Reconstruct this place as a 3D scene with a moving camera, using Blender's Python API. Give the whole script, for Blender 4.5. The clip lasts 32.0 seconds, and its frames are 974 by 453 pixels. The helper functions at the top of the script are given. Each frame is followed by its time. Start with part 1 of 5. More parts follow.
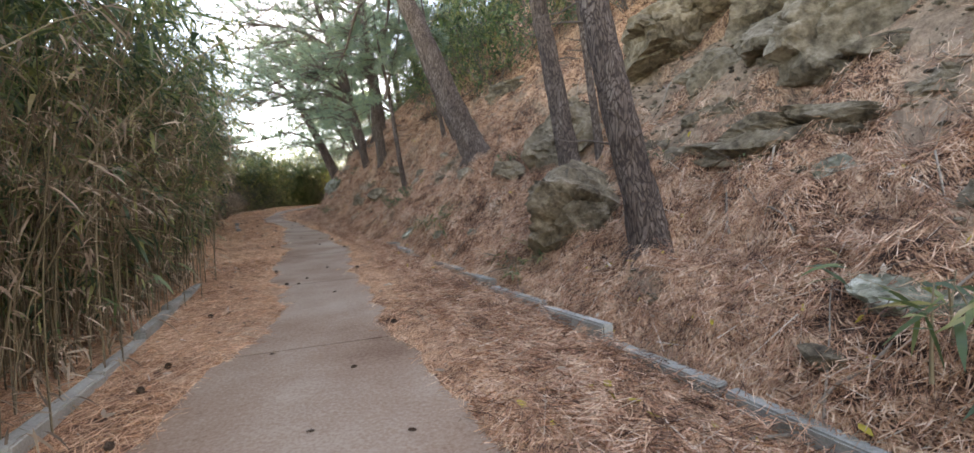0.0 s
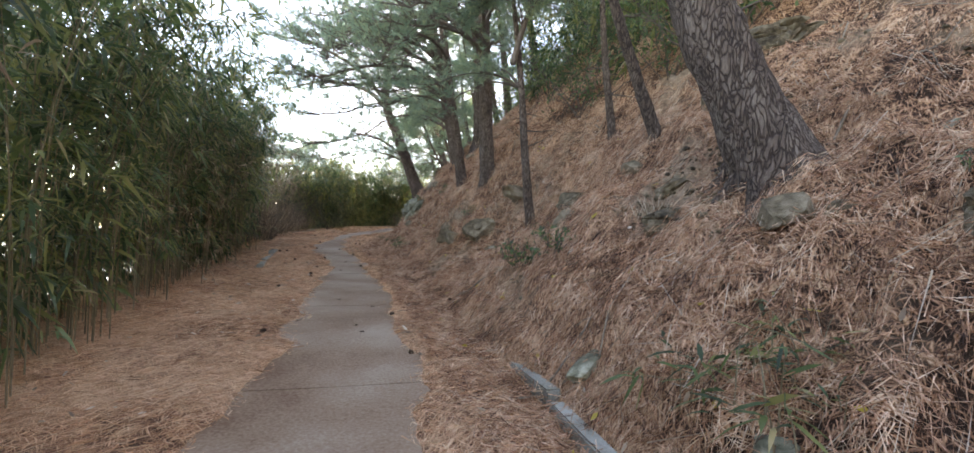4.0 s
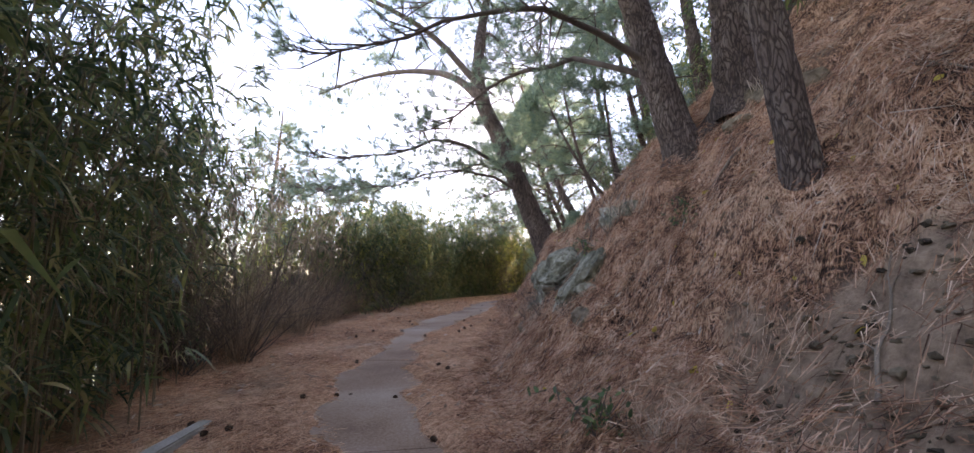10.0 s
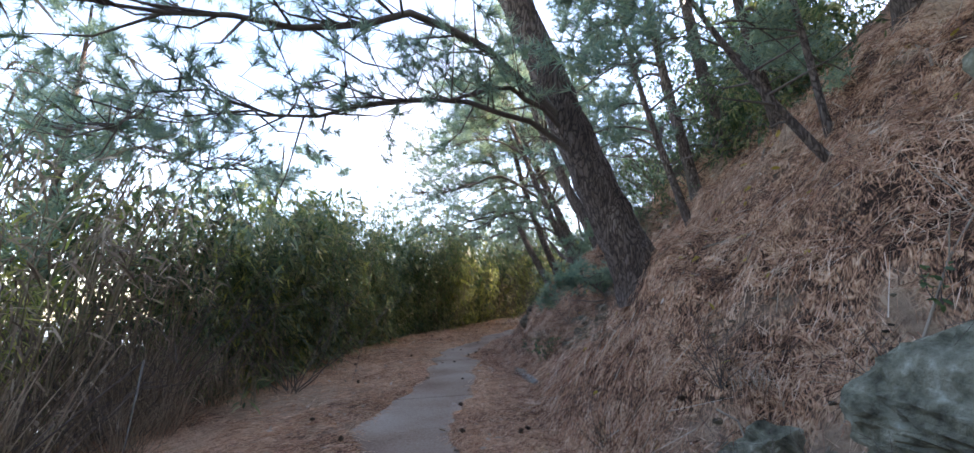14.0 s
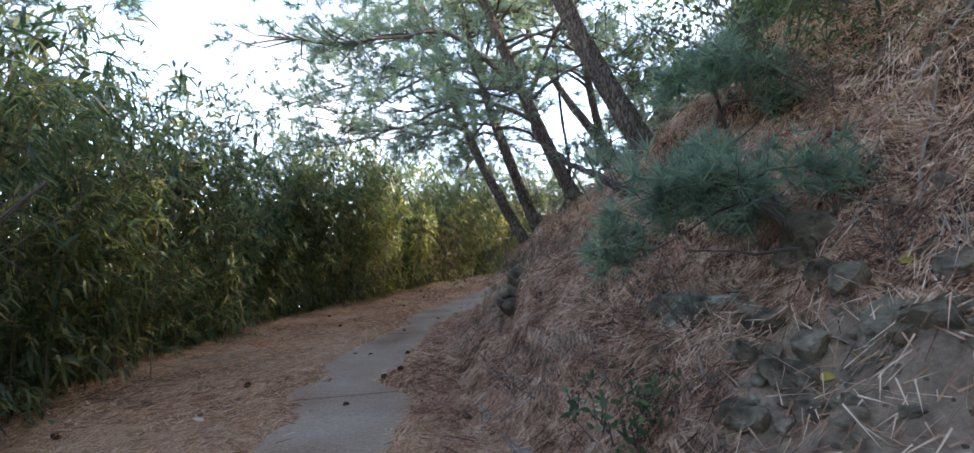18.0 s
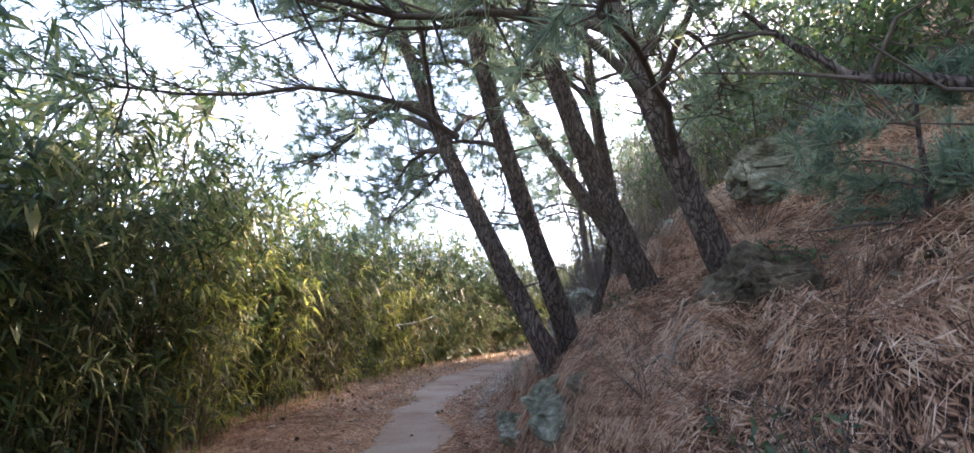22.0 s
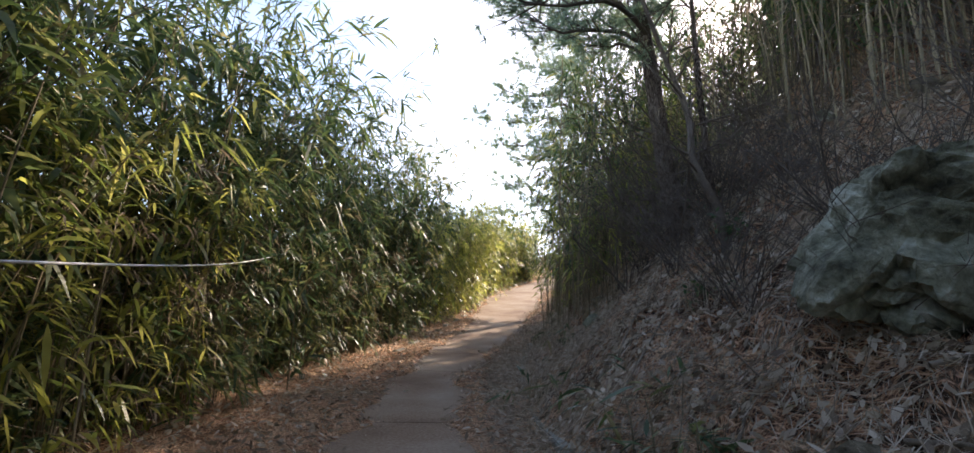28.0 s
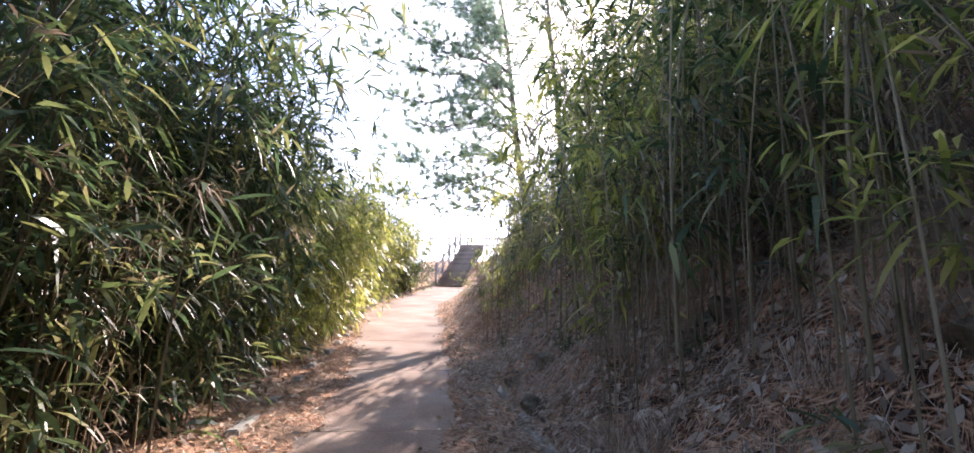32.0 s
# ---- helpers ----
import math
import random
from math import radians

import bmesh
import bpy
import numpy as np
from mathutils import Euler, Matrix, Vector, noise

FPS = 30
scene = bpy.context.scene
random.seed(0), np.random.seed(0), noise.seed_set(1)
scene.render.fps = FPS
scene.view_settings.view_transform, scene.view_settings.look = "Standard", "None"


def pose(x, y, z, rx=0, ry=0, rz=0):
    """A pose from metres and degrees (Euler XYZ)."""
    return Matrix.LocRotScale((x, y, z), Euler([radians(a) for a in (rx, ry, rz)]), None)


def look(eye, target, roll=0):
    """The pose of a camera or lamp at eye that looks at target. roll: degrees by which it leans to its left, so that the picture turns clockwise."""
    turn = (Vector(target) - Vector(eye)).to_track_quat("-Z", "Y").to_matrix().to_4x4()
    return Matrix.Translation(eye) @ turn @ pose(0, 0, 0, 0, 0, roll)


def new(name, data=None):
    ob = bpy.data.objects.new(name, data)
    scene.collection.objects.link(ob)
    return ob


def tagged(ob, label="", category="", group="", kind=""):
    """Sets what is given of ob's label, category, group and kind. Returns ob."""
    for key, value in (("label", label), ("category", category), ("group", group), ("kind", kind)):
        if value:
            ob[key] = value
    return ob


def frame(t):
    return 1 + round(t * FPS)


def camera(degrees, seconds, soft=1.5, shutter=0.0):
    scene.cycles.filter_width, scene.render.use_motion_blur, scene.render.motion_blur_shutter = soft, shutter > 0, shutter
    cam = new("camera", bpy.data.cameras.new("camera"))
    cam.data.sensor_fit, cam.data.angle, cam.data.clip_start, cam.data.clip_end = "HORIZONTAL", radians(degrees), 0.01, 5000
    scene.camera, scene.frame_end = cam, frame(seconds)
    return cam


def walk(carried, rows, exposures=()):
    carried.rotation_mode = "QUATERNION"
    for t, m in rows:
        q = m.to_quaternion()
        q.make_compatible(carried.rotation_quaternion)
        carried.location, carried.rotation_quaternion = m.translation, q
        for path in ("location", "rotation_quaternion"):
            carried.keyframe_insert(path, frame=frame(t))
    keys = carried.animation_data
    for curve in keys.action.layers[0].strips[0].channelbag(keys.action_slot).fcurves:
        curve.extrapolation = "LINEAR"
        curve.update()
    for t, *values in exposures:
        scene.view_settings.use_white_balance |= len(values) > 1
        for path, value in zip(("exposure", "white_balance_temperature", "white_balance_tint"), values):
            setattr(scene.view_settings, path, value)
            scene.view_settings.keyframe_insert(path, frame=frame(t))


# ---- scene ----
cam = camera(90.5, 32.0, 1.5, 0.0)
PATH = [
    (0, (-0.070, 0.119, 1.443), (-0.073, 2.115, 1.328), -3.5),
    (0.5, (-0.241, 0.889, 1.489), (-0.172, 2.882, 1.343), -2.8),
    (1, (-0.525, 1.685, 1.556), (-0.360, 3.670, 1.366), -2.3),
    (1.5, (-0.685, 2.466, 1.574), (-0.496, 4.443, 1.340), -2.3),
    (2, (-1.006, 3.264, 1.635), (-0.894, 5.247, 1.402), -2.4),
    (2.5, (-1.145, 4.049, 1.649), (-1.182, 6.038, 1.444), -1.8),
    (3, (-1.423, 4.750, 1.687), (-1.602, 6.739, 1.578), -0.2),
    (3.5, (-1.581, 5.434, 1.748), (-1.901, 7.408, 1.719), 1.7),
    (5.5, (-2.800, 8.791, 1.854), (-3.049, 10.748, 2.186), 0.3),
    (6, (-3.046, 9.452, 1.953), (-2.778, 11.356, 2.505), 0.4),
    (6.5, (-3.359, 9.965, 1.945), (-3.291, 11.892, 2.476), 0.0),
    (7, (-3.693, 10.623, 1.955), (-4.319, 12.460, 2.439), -0.5),
    (7.5, (-4.057, 11.080, 2.030), (-5.360, 12.537, 2.454), -0.6),
    (8, (-4.266, 11.656, 2.090), (-5.693, 13.009, 2.456), -0.4),
    (8.5, (-4.513, 12.283, 2.088), (-5.809, 13.774, 2.398), -0.9),
    (9, (-4.734, 13.033, 2.099), (-5.724, 14.749, 2.371), -1.5),
    (9.5, (-5.118, 13.588, 2.103), (-5.880, 15.419, 2.357), -1.3),
    (10, (-5.486, 14.217, 2.176), (-6.098, 16.105, 2.424), -0.9),
    (10.5, (-5.934, 14.749, 2.267), (-6.456, 16.662, 2.529), -0.9),
    (11, (-6.231, 15.420, 2.282), (-6.711, 17.344, 2.540), -0.8),
    (11.5, (-6.647, 15.994, 2.333), (-7.093, 17.927, 2.586), -0.3),
    (12, (-6.965, 16.579, 2.409), (-7.428, 18.507, 2.676), 0.6),
    (12.5, (-7.320, 17.171, 2.440), (-7.751, 19.106, 2.703), 1.0),
    (13, (-7.549, 17.915, 2.493), (-7.937, 19.860, 2.752), 0.6),
    (13.5, (-7.920, 18.548, 2.668), (-8.255, 20.501, 2.935), -0.5),
    (14, (-8.198, 19.172, 2.734), (-8.494, 21.127, 3.038), -1.5),
    (14.5, (-8.585, 19.819, 2.801), (-8.786, 21.783, 3.118), -2.3),
    (16.5, (-8.632, 22.779, 2.677), (-8.818, 24.767, 2.796), -3.5),
    (17, (-8.753, 23.420, 2.674), (-8.894, 25.413, 2.766), -2.9),
    (17.5, (-8.986, 24.027, 2.690), (-9.038, 26.024, 2.780), -2.0),
    (18, (-9.116, 24.583, 2.713), (-9.131, 26.580, 2.837), -2.1),
    (18.5, (-9.360, 25.141, 2.816), (-9.324, 27.133, 2.993), -3.2),
    (19, (-9.513, 25.710, 2.845), (-9.460, 27.697, 3.067), -2.4),
    (19.5, (-9.868, 26.249, 2.814), (-9.746, 28.226, 3.088), -0.8),
    (20, (-10.005, 26.813, 2.871), (-9.766, 28.776, 3.172), -0.5),
    (20.5, (-10.210, 27.453, 2.927), (-9.845, 29.388, 3.279), 0.6),
    (21, (-10.326, 28.038, 2.961), (-9.865, 29.941, 3.367), 0.6),
    (21.5, (-10.529, 28.647, 2.995), (-9.950, 30.512, 3.430), 0.1),
    (22, (-10.606, 29.255, 3.033), (-9.970, 31.099, 3.476), -0.1),
    (22.5, (-10.697, 29.894, 3.038), (-10.024, 31.725, 3.481), -0.6),
    (23, (-10.731, 30.533, 3.063), (-9.991, 32.337, 3.509), -0.8),
    (23.5, (-10.637, 31.166, 3.074), (-9.834, 32.942, 3.524), -0.7),
    (24, (-10.526, 31.829, 3.007), (-9.749, 33.615, 3.464), 0.1),
    (24.5, (-10.445, 32.475, 2.955), (-9.680, 34.277, 3.362), 1.4),
    (26.5, (-9.474, 35.740, 3.085), (-8.499, 37.466, 3.347), 2.6),
    (27, (-9.122, 36.568, 3.162), (-8.072, 38.244, 3.462), 1.8),
    (27.5, (-8.887, 37.305, 3.130), (-7.735, 38.906, 3.463), 1.5),
    (28, (-8.685, 38.164, 3.157), (-7.453, 39.703, 3.494), 1.5),
    (28.5, (-8.383, 38.852, 3.128), (-7.065, 40.322, 3.446), 1.0),
    (29, (-8.045, 39.587, 3.157), (-6.631, 40.969, 3.465), 0.4),
    (29.5, (-7.613, 40.151, 3.131), (-6.115, 41.440, 3.441), 0.0),
    (30, (-7.242, 40.836, 3.186), (-5.694, 42.065, 3.493), -0.2),
    (30.5, (-6.876, 41.393, 3.206), (-5.312, 42.602, 3.511), 0.0),
    (31, (-6.520, 42.071, 3.225), (-4.960, 43.274, 3.565), 0.9),
    (31.5, (-6.126, 42.647, 3.253), (-4.554, 43.819, 3.646), 1.4),
    (32, (-5.716, 43.235, 3.277), (-4.092, 44.328, 3.686), 1.3),
]
EXPOSURES = [(0, 3.3, 9200, 24), (3.5, 3.35, 8900, 22), (6, 3.0, 7700, 22), (8, 3.05, 7700, 24), (9, 3.05, 8100, 35), (10, 3.05, 8000, 35), (13, 2.85, 6900, 25), (14.2, 2.9, 6800, 24), (16.5, 2.45, 6300, 21), (17, 2.5, 6300, 20), (18, 3.0, 6900, 20), (19, 2.8, 6600, 20), (20, 3.05, 6900, 24), (21, 3.25, 7200, 28), (24, 3.05, 6800, 29), (26.2, 2.45, 7000, 23), (27, 2.2, 7300, 21), (28, 1.95, 7200, 20), (30, 2.1, 7000, 26), (32, 2.45, 6500, 29)]
SKY_STRENGTH, SUN_STRENGTH = 0.13, 2.7
walk(cam, [(t, look(eye, target, roll)) for t, eye, target, roll in PATH], EXPOSURES)

# ---- world and sun ----
SUN_ELEVATION, SUN_BEARING = 31.5, 72.0      # bearing: degrees to the right of +y
world = bpy.data.worlds.new("sky")
scene.world = world
world.use_nodes = True
wn, wl = world.node_tree.nodes, world.node_tree.links
sky = wn.new("ShaderNodeTexSky")
sky.sky_type, sky.sun_disc = "NISHITA", False
sky.sun_elevation, sky.sun_rotation = radians(SUN_ELEVATION), radians(SUN_BEARING)
sky.air_density, sky.dust_density, sky.ozone_density = 1.0, 0.6, 1.2
# thin high cloud: white veil over the blue
wc = wn.new("ShaderNodeTexCoord")
wmap = wn.new("ShaderNodeMapping")
wmap.inputs["Scale"].default_value = (1.0, 1.3, 2.0)
wnoise = wn.new("ShaderNodeTexNoise")
wnoise.inputs["Scale"].default_value, wnoise.inputs["Detail"].default_value = 1.5, 3.0
wramp = wn.new("ShaderNodeValToRGB")
wramp.color_ramp.elements[0].position, wramp.color_ramp.elements[1].position = 0.53, 0.93
wmix = wn.new("ShaderNodeMix")
wmix.data_type = "RGBA"
wgrey = wn.new("ShaderNodeRGBToBW")
wgain = wn.new("ShaderNodeMix")
wgain.data_type, wgain.blend_type = "RGBA", "MULTIPLY"
wgain.inputs["Factor"].default_value = 1.0
wgain.inputs["B"].default_value = (1.1, 1.13, 1.17, 1)
wl.new(sky.outputs["Color"], wgrey.inputs["Color"])
wl.new(wgrey.outputs["Val"], wgain.inputs["A"])
wl.new(wgain.outputs["Result"], wmix.inputs["B"])
wl.new(wc.outputs["Generated"], wmap.inputs["Vector"])
wl.new(wmap.outputs["Vector"], wnoise.inputs["Vector"])
wl.new(wnoise.outputs["Fac"], wramp.inputs["Fac"])
wl.new(wramp.outputs["Color"], wmix.inputs["Factor"])
wl.new(sky.outputs["Color"], wmix.inputs["A"])
wl.new(wmix.outputs["Result"], wn["Background"].inputs["Color"])
wn["Background"].inputs["Strength"].default_value = SKY_STRENGTH
sun = new("sun", bpy.data.lights.new("sun", "SUN"))
sun.data.energy, sun.data.angle, sun.data.color = SUN_STRENGTH, radians(0.55), (1.0, 0.93, 0.82)
be, el = radians(SUN_BEARING), radians(SUN_ELEVATION)
sun_way = Vector((math.sin(be) * math.cos(el), math.cos(be) * math.cos(el), math.sin(el)))
sun.matrix_world = look(sun_way * 100, (0, 0, 0))


# ---- materials ----
def material(name, stops, scale=3.0, fine=40.0, rough=0.85, bump=0.4, dist=0.02, stretch=(1, 1, 1), vary=0.0, leafy=0.0, spec=0.3, big=0.5, cells=0.0, island=False, crack=0.13, gain=1.0):
    """A node material: two noises mixed into a colour ramp, bump from the fine one. leafy: how much light goes through."""
    m = bpy.data.materials.new(name)
    m.use_nodes = True
    n, l = m.node_tree.nodes, m.node_tree.links
    bsdf = n["Principled BSDF"]
    co = n.new("ShaderNodeTexCoord")
    mp = n.new("ShaderNodeMapping")
    mp.inputs["Scale"].default_value = stretch
    l.new(co.outputs["Object"], mp.inputs["Vector"])
    a = n.new("ShaderNodeTexNoise")
    a.inputs["Scale"].default_value, a.inputs["Detail"].default_value = scale, 3.0
    b = n.new("ShaderNodeTexNoise")
    b.inputs["Scale"].default_value, b.inputs["Detail"].default_value = fine, 4.0
    l.new(mp.outputs["Vector"], a.inputs["Vector"])
    l.new(mp.outputs["Vector"], b.inputs["Vector"])
    b.inputs["Roughness"].default_value = 0.62
    b.inputs["Detail"].default_value = 7.0
    mx = n.new("ShaderNodeMix")
    mx.inputs["Factor"].default_value = big
    l.new(b.outputs["Fac"], mx.inputs["A"])
    l.new(a.outputs["Fac"], mx.inputs["B"])
    value = mx.outputs["Result"]
    if gain != 1.0:
        gn = n.new("ShaderNodeMath")
        gn.operation, gn.inputs[1].default_value, gn.inputs[2].default_value = "MULTIPLY_ADD", gain, 0.5 - 0.5 * gain
        l.new(value, gn.inputs[0])
        value = gn.outputs[0]
    if cells:
        v = n.new("ShaderNodeTexVoronoi")
        v.feature = "DISTANCE_TO_EDGE"
        v.inputs["Scale"].default_value = cells
        warp = n.new("ShaderNodeMix")
        warp.data_type, warp.blend_type = "RGBA", "ADD"
        warp.inputs["Factor"].default_value = 0.3
        l.new(mp.outputs["Vector"], warp.inputs["A"])
        l.new(a.outputs["Color"], warp.inputs["B"])
        l.new(warp.outputs["Result"], v.inputs["Vector"])
        ed = n.new("ShaderNodeMapRange")
        ed.inputs["From Max"].default_value = crack
        ed.inputs["To Min"].default_value = 0.42
        l.new(v.outputs["Distance"], ed.inputs["Value"])
        mul = n.new("ShaderNodeMath")
        mul.operation = "MULTIPLY"
        l.new(value, mul.inputs[0])
        l.new(ed.outputs["Result"], mul.inputs[1])
        value = mul.outputs[0]
    if vary:
        if island:
            g = n.new("ShaderNodeNewGeometry")
            rnd = g.outputs["Random Per Island"]
        else:
            g = n.new("ShaderNodeObjectInfo")
            rnd = g.outputs["Random"]
        sh = n.new("ShaderNodeMath")
        sh.operation, sh.inputs[1].default_value = "MULTIPLY_ADD", vary
        l.new(rnd, sh.inputs[0])
        l.new(value, sh.inputs[2])
        sb = n.new("ShaderNodeMath")
        sb.operation, sb.inputs[1].default_value = "SUBTRACT", vary * 0.5
        l.new(sh.outputs[0], sb.inputs[0])
        ramp_in = sb.outputs[0]
    else:
        ramp_in = value
    rp = n.new("ShaderNodeValToRGB")
    els = rp.color_ramp.elements
    while len(els) < len(stops):
        els.new(0.5)
    for e, (pos, col) in zip(els, stops):
        e.position, e.color = pos, (*col, 1)
    l.new(ramp_in, rp.inputs["Fac"])
    l.new(rp.outputs["Color"], bsdf.inputs["Base Color"])
    bsdf.inputs["Roughness"].default_value = rough
    bsdf.inputs["Specular IOR Level"].default_value = spec
    if bump:
        bp = n.new("ShaderNodeBump")
        bp.inputs["Strength"].default_value, bp.inputs["Distance"].default_value = bump, dist
        l.new(value, bp.inputs["Height"])
        l.new(bp.outputs["Normal"], bsdf.inputs["Normal"])
    if leafy:
        tr = n.new("ShaderNodeBsdfTranslucent")
        hs = n.new("ShaderNodeHueSaturation")
        hs.inputs["Saturation"].default_value, hs.inputs["Value"].default_value = 1.0, 1.95
        l.new(rp.outputs["Color"], hs.inputs["Color"])
        l.new(hs.outputs["Color"], tr.inputs["Color"])
        ms = n.new("ShaderNodeMixShader")
        ms.inputs["Fac"].default_value = leafy
        l.new(bsdf.outputs["BSDF"], ms.inputs[1])
        l.new(tr.outputs["BSDF"], ms.inputs[2])
        l.new(ms.outputs["Shader"], n["Material Output"].inputs["Surface"])
    return m


def litter_material():
    """Matted fallen needles: strands in four directions over humus, gaps darkened as shade, with worn patches of soil.
    """
    m = bpy.data.materials.new("pine_litter")
    m.use_nodes = True
    n, l = m.node_tree.nodes, m.node_tree.links
    bsdf = n["Principled BSDF"]
    co = n.new("ShaderNodeTexCoord")
    wob = n.new("ShaderNodeTexNoise")
    wob.inputs["Scale"].default_value, wob.inputs["Detail"].default_value = 2.2, 2.0
    l.new(co.outputs["Object"], wob.inputs["Vector"])
    bend = n.new("ShaderNodeMix")
    bend.data_type, bend.blend_type = "RGBA", "ADD"
    bend.inputs["Factor"].default_value = 0.22
    l.new(co.outputs["Object"], bend.inputs["A"])
    l.new(wob.outputs["Color"], bend.inputs["B"])
    top = None
    for k, (turn, ln, wd) in enumerate([(8, 6.0, 95.0), (52, 7.0, 110.0), (98, 5.5, 90.0), (143, 7.5, 120.0), (75, 4.5, 70.0)]):
        mp = n.new("ShaderNodeMapping")
        mp.vector_type = "TEXTURE"
        mp.inputs["Rotation"].default_value = (0, 0, radians(turn))
        mp.inputs["Scale"].default_value = (1 / ln, 1 / wd, 1 / 20.0)
        mp.inputs["Location"].default_value = (k * 3.7, k * 1.3, 0)
        l.new(bend.outputs["Result"], mp.inputs["Vector"])
        t = n.new("ShaderNodeTexNoise")
        t.inputs["Scale"].default_value, t.inputs["Detail"].default_value = 1.0, 1.0
        l.new(mp.outputs["Vector"], t.inputs["Vector"])
        r = n.new("ShaderNodeMapRange")
        r.inputs["From Min"].default_value, r.inputs["From Max"].default_value = 0.5, 0.72
        r.inputs["To Max"].default_value = 0.7 + 0.08 * k
        l.new(t.outputs["Fac"], r.inputs["Value"])
        if top is None:
            top = r.outputs["Result"]
        else:
            mx = n.new("ShaderNodeMath")
            mx.operation = "MAXIMUM"
            l.new(top, mx.inputs[0])
            l.new(r.outputs["Result"], mx.inputs[1])
            top = mx.outputs[0]
    big = n.new("ShaderNodeTexNoise")
    big.inputs["Scale"].default_value, big.inputs["Detail"].default_value = 0.9, 5.0
    l.new(co.outputs["Object"], big.inputs["Vector"])
    sh = n.new("ShaderNodeMath")
    sh.operation, sh.inputs[1].default_value, sh.inputs[2].default_value = "MULTIPLY_ADD", 1.5, -0.75
    l.new(big.outputs["Fac"], sh.inputs[0])
    # shade painted into pockets of the mat, stronger on the bank
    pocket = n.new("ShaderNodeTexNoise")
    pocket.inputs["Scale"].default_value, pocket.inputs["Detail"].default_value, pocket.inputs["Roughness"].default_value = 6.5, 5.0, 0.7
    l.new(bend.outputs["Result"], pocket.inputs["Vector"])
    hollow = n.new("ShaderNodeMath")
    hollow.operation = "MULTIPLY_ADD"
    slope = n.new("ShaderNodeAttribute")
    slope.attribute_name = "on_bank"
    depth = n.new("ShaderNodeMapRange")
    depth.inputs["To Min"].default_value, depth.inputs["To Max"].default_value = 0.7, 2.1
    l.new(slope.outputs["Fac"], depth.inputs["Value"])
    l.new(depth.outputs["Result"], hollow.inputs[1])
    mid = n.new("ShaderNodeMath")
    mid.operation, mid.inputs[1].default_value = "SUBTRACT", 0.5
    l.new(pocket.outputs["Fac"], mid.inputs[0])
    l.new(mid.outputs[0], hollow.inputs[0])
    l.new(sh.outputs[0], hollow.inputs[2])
    # lifts the flat's colour and lowers the bank's, in place of sky light
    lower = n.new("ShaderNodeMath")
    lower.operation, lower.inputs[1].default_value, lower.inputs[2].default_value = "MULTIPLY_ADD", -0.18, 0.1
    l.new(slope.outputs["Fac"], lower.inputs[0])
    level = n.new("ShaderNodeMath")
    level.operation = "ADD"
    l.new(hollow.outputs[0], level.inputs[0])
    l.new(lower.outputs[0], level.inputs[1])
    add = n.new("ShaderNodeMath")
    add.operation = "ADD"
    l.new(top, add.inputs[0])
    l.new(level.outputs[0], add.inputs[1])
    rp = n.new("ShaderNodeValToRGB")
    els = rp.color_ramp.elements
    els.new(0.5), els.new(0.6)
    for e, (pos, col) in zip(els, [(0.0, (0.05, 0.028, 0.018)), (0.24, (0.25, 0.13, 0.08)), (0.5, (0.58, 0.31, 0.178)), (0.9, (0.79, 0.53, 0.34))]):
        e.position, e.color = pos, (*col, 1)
    l.new(add.outputs[0], rp.inputs["Fac"])
    soil = n.new("ShaderNodeTexNoise")
    soil.inputs["Scale"].default_value, soil.inputs["Detail"].default_value = 0.55, 6.0
    l.new(co.outputs["Object"], soil.inputs["Vector"])
    sm = n.new("ShaderNodeMapRange")
    sm.inputs["From Min"].default_value, sm.inputs["From Max"].default_value, sm.inputs["To Max"].default_value = 0.57, 0.66, 0.75
    l.new(soil.outputs["Fac"], sm.inputs["Value"])
    earth = n.new("ShaderNodeTexNoise")
    earth.inputs["Scale"].default_value, earth.inputs["Detail"].default_value, earth.inputs["Roughness"].default_value = 9.0, 8.0, 0.75
    l.new(co.outputs["Object"], earth.inputs["Vector"])
    er = n.new("ShaderNodeValToRGB")
    er.color_ramp.elements[0].position, er.color_ramp.elements[0].color = 0.34, (0.15, 0.10, 0.065, 1)
    er.color_ramp.elements[1].position, er.color_ramp.elements[1].color = 0.64, (0.40, 0.29, 0.195, 1)
    l.new(earth.outputs["Fac"], er.inputs["Fac"])
    worn = n.new("ShaderNodeAttribute")
    worn.attribute_name = "bare_earth"
    wm = n.new("ShaderNodeMath")
    wm.operation = "MAXIMUM"
    l.new(sm.outputs["Result"], wm.inputs[0])
    l.new(worn.outputs["Fac"], wm.inputs[1])
    sc = n.new("ShaderNodeMix")
    sc.data_type = "RGBA"
    l.new(er.outputs["Color"], sc.inputs["B"])
    l.new(wm.outputs[0], sc.inputs["Factor"])
    l.new(rp.outputs["Color"], sc.inputs["A"])
    l.new(sc.outputs["Result"], bsdf.inputs["Base Color"])
    bsdf.inputs["Roughness"].default_value = 0.95
    bsdf.inputs["Specular IOR Level"].default_value = 0.2
    bp = n.new("ShaderNodeBump")
    bp.inputs["Strength"].default_value, bp.inputs["Distance"].default_value = 1.0, 0.03
    rise = n.new("ShaderNodeMix")
    l.new(wm.outputs[0], rise.inputs["Factor"])
    l.new(add.outputs[0], rise.inputs["A"])
    l.new(earth.outputs["Fac"], rise.inputs["B"])
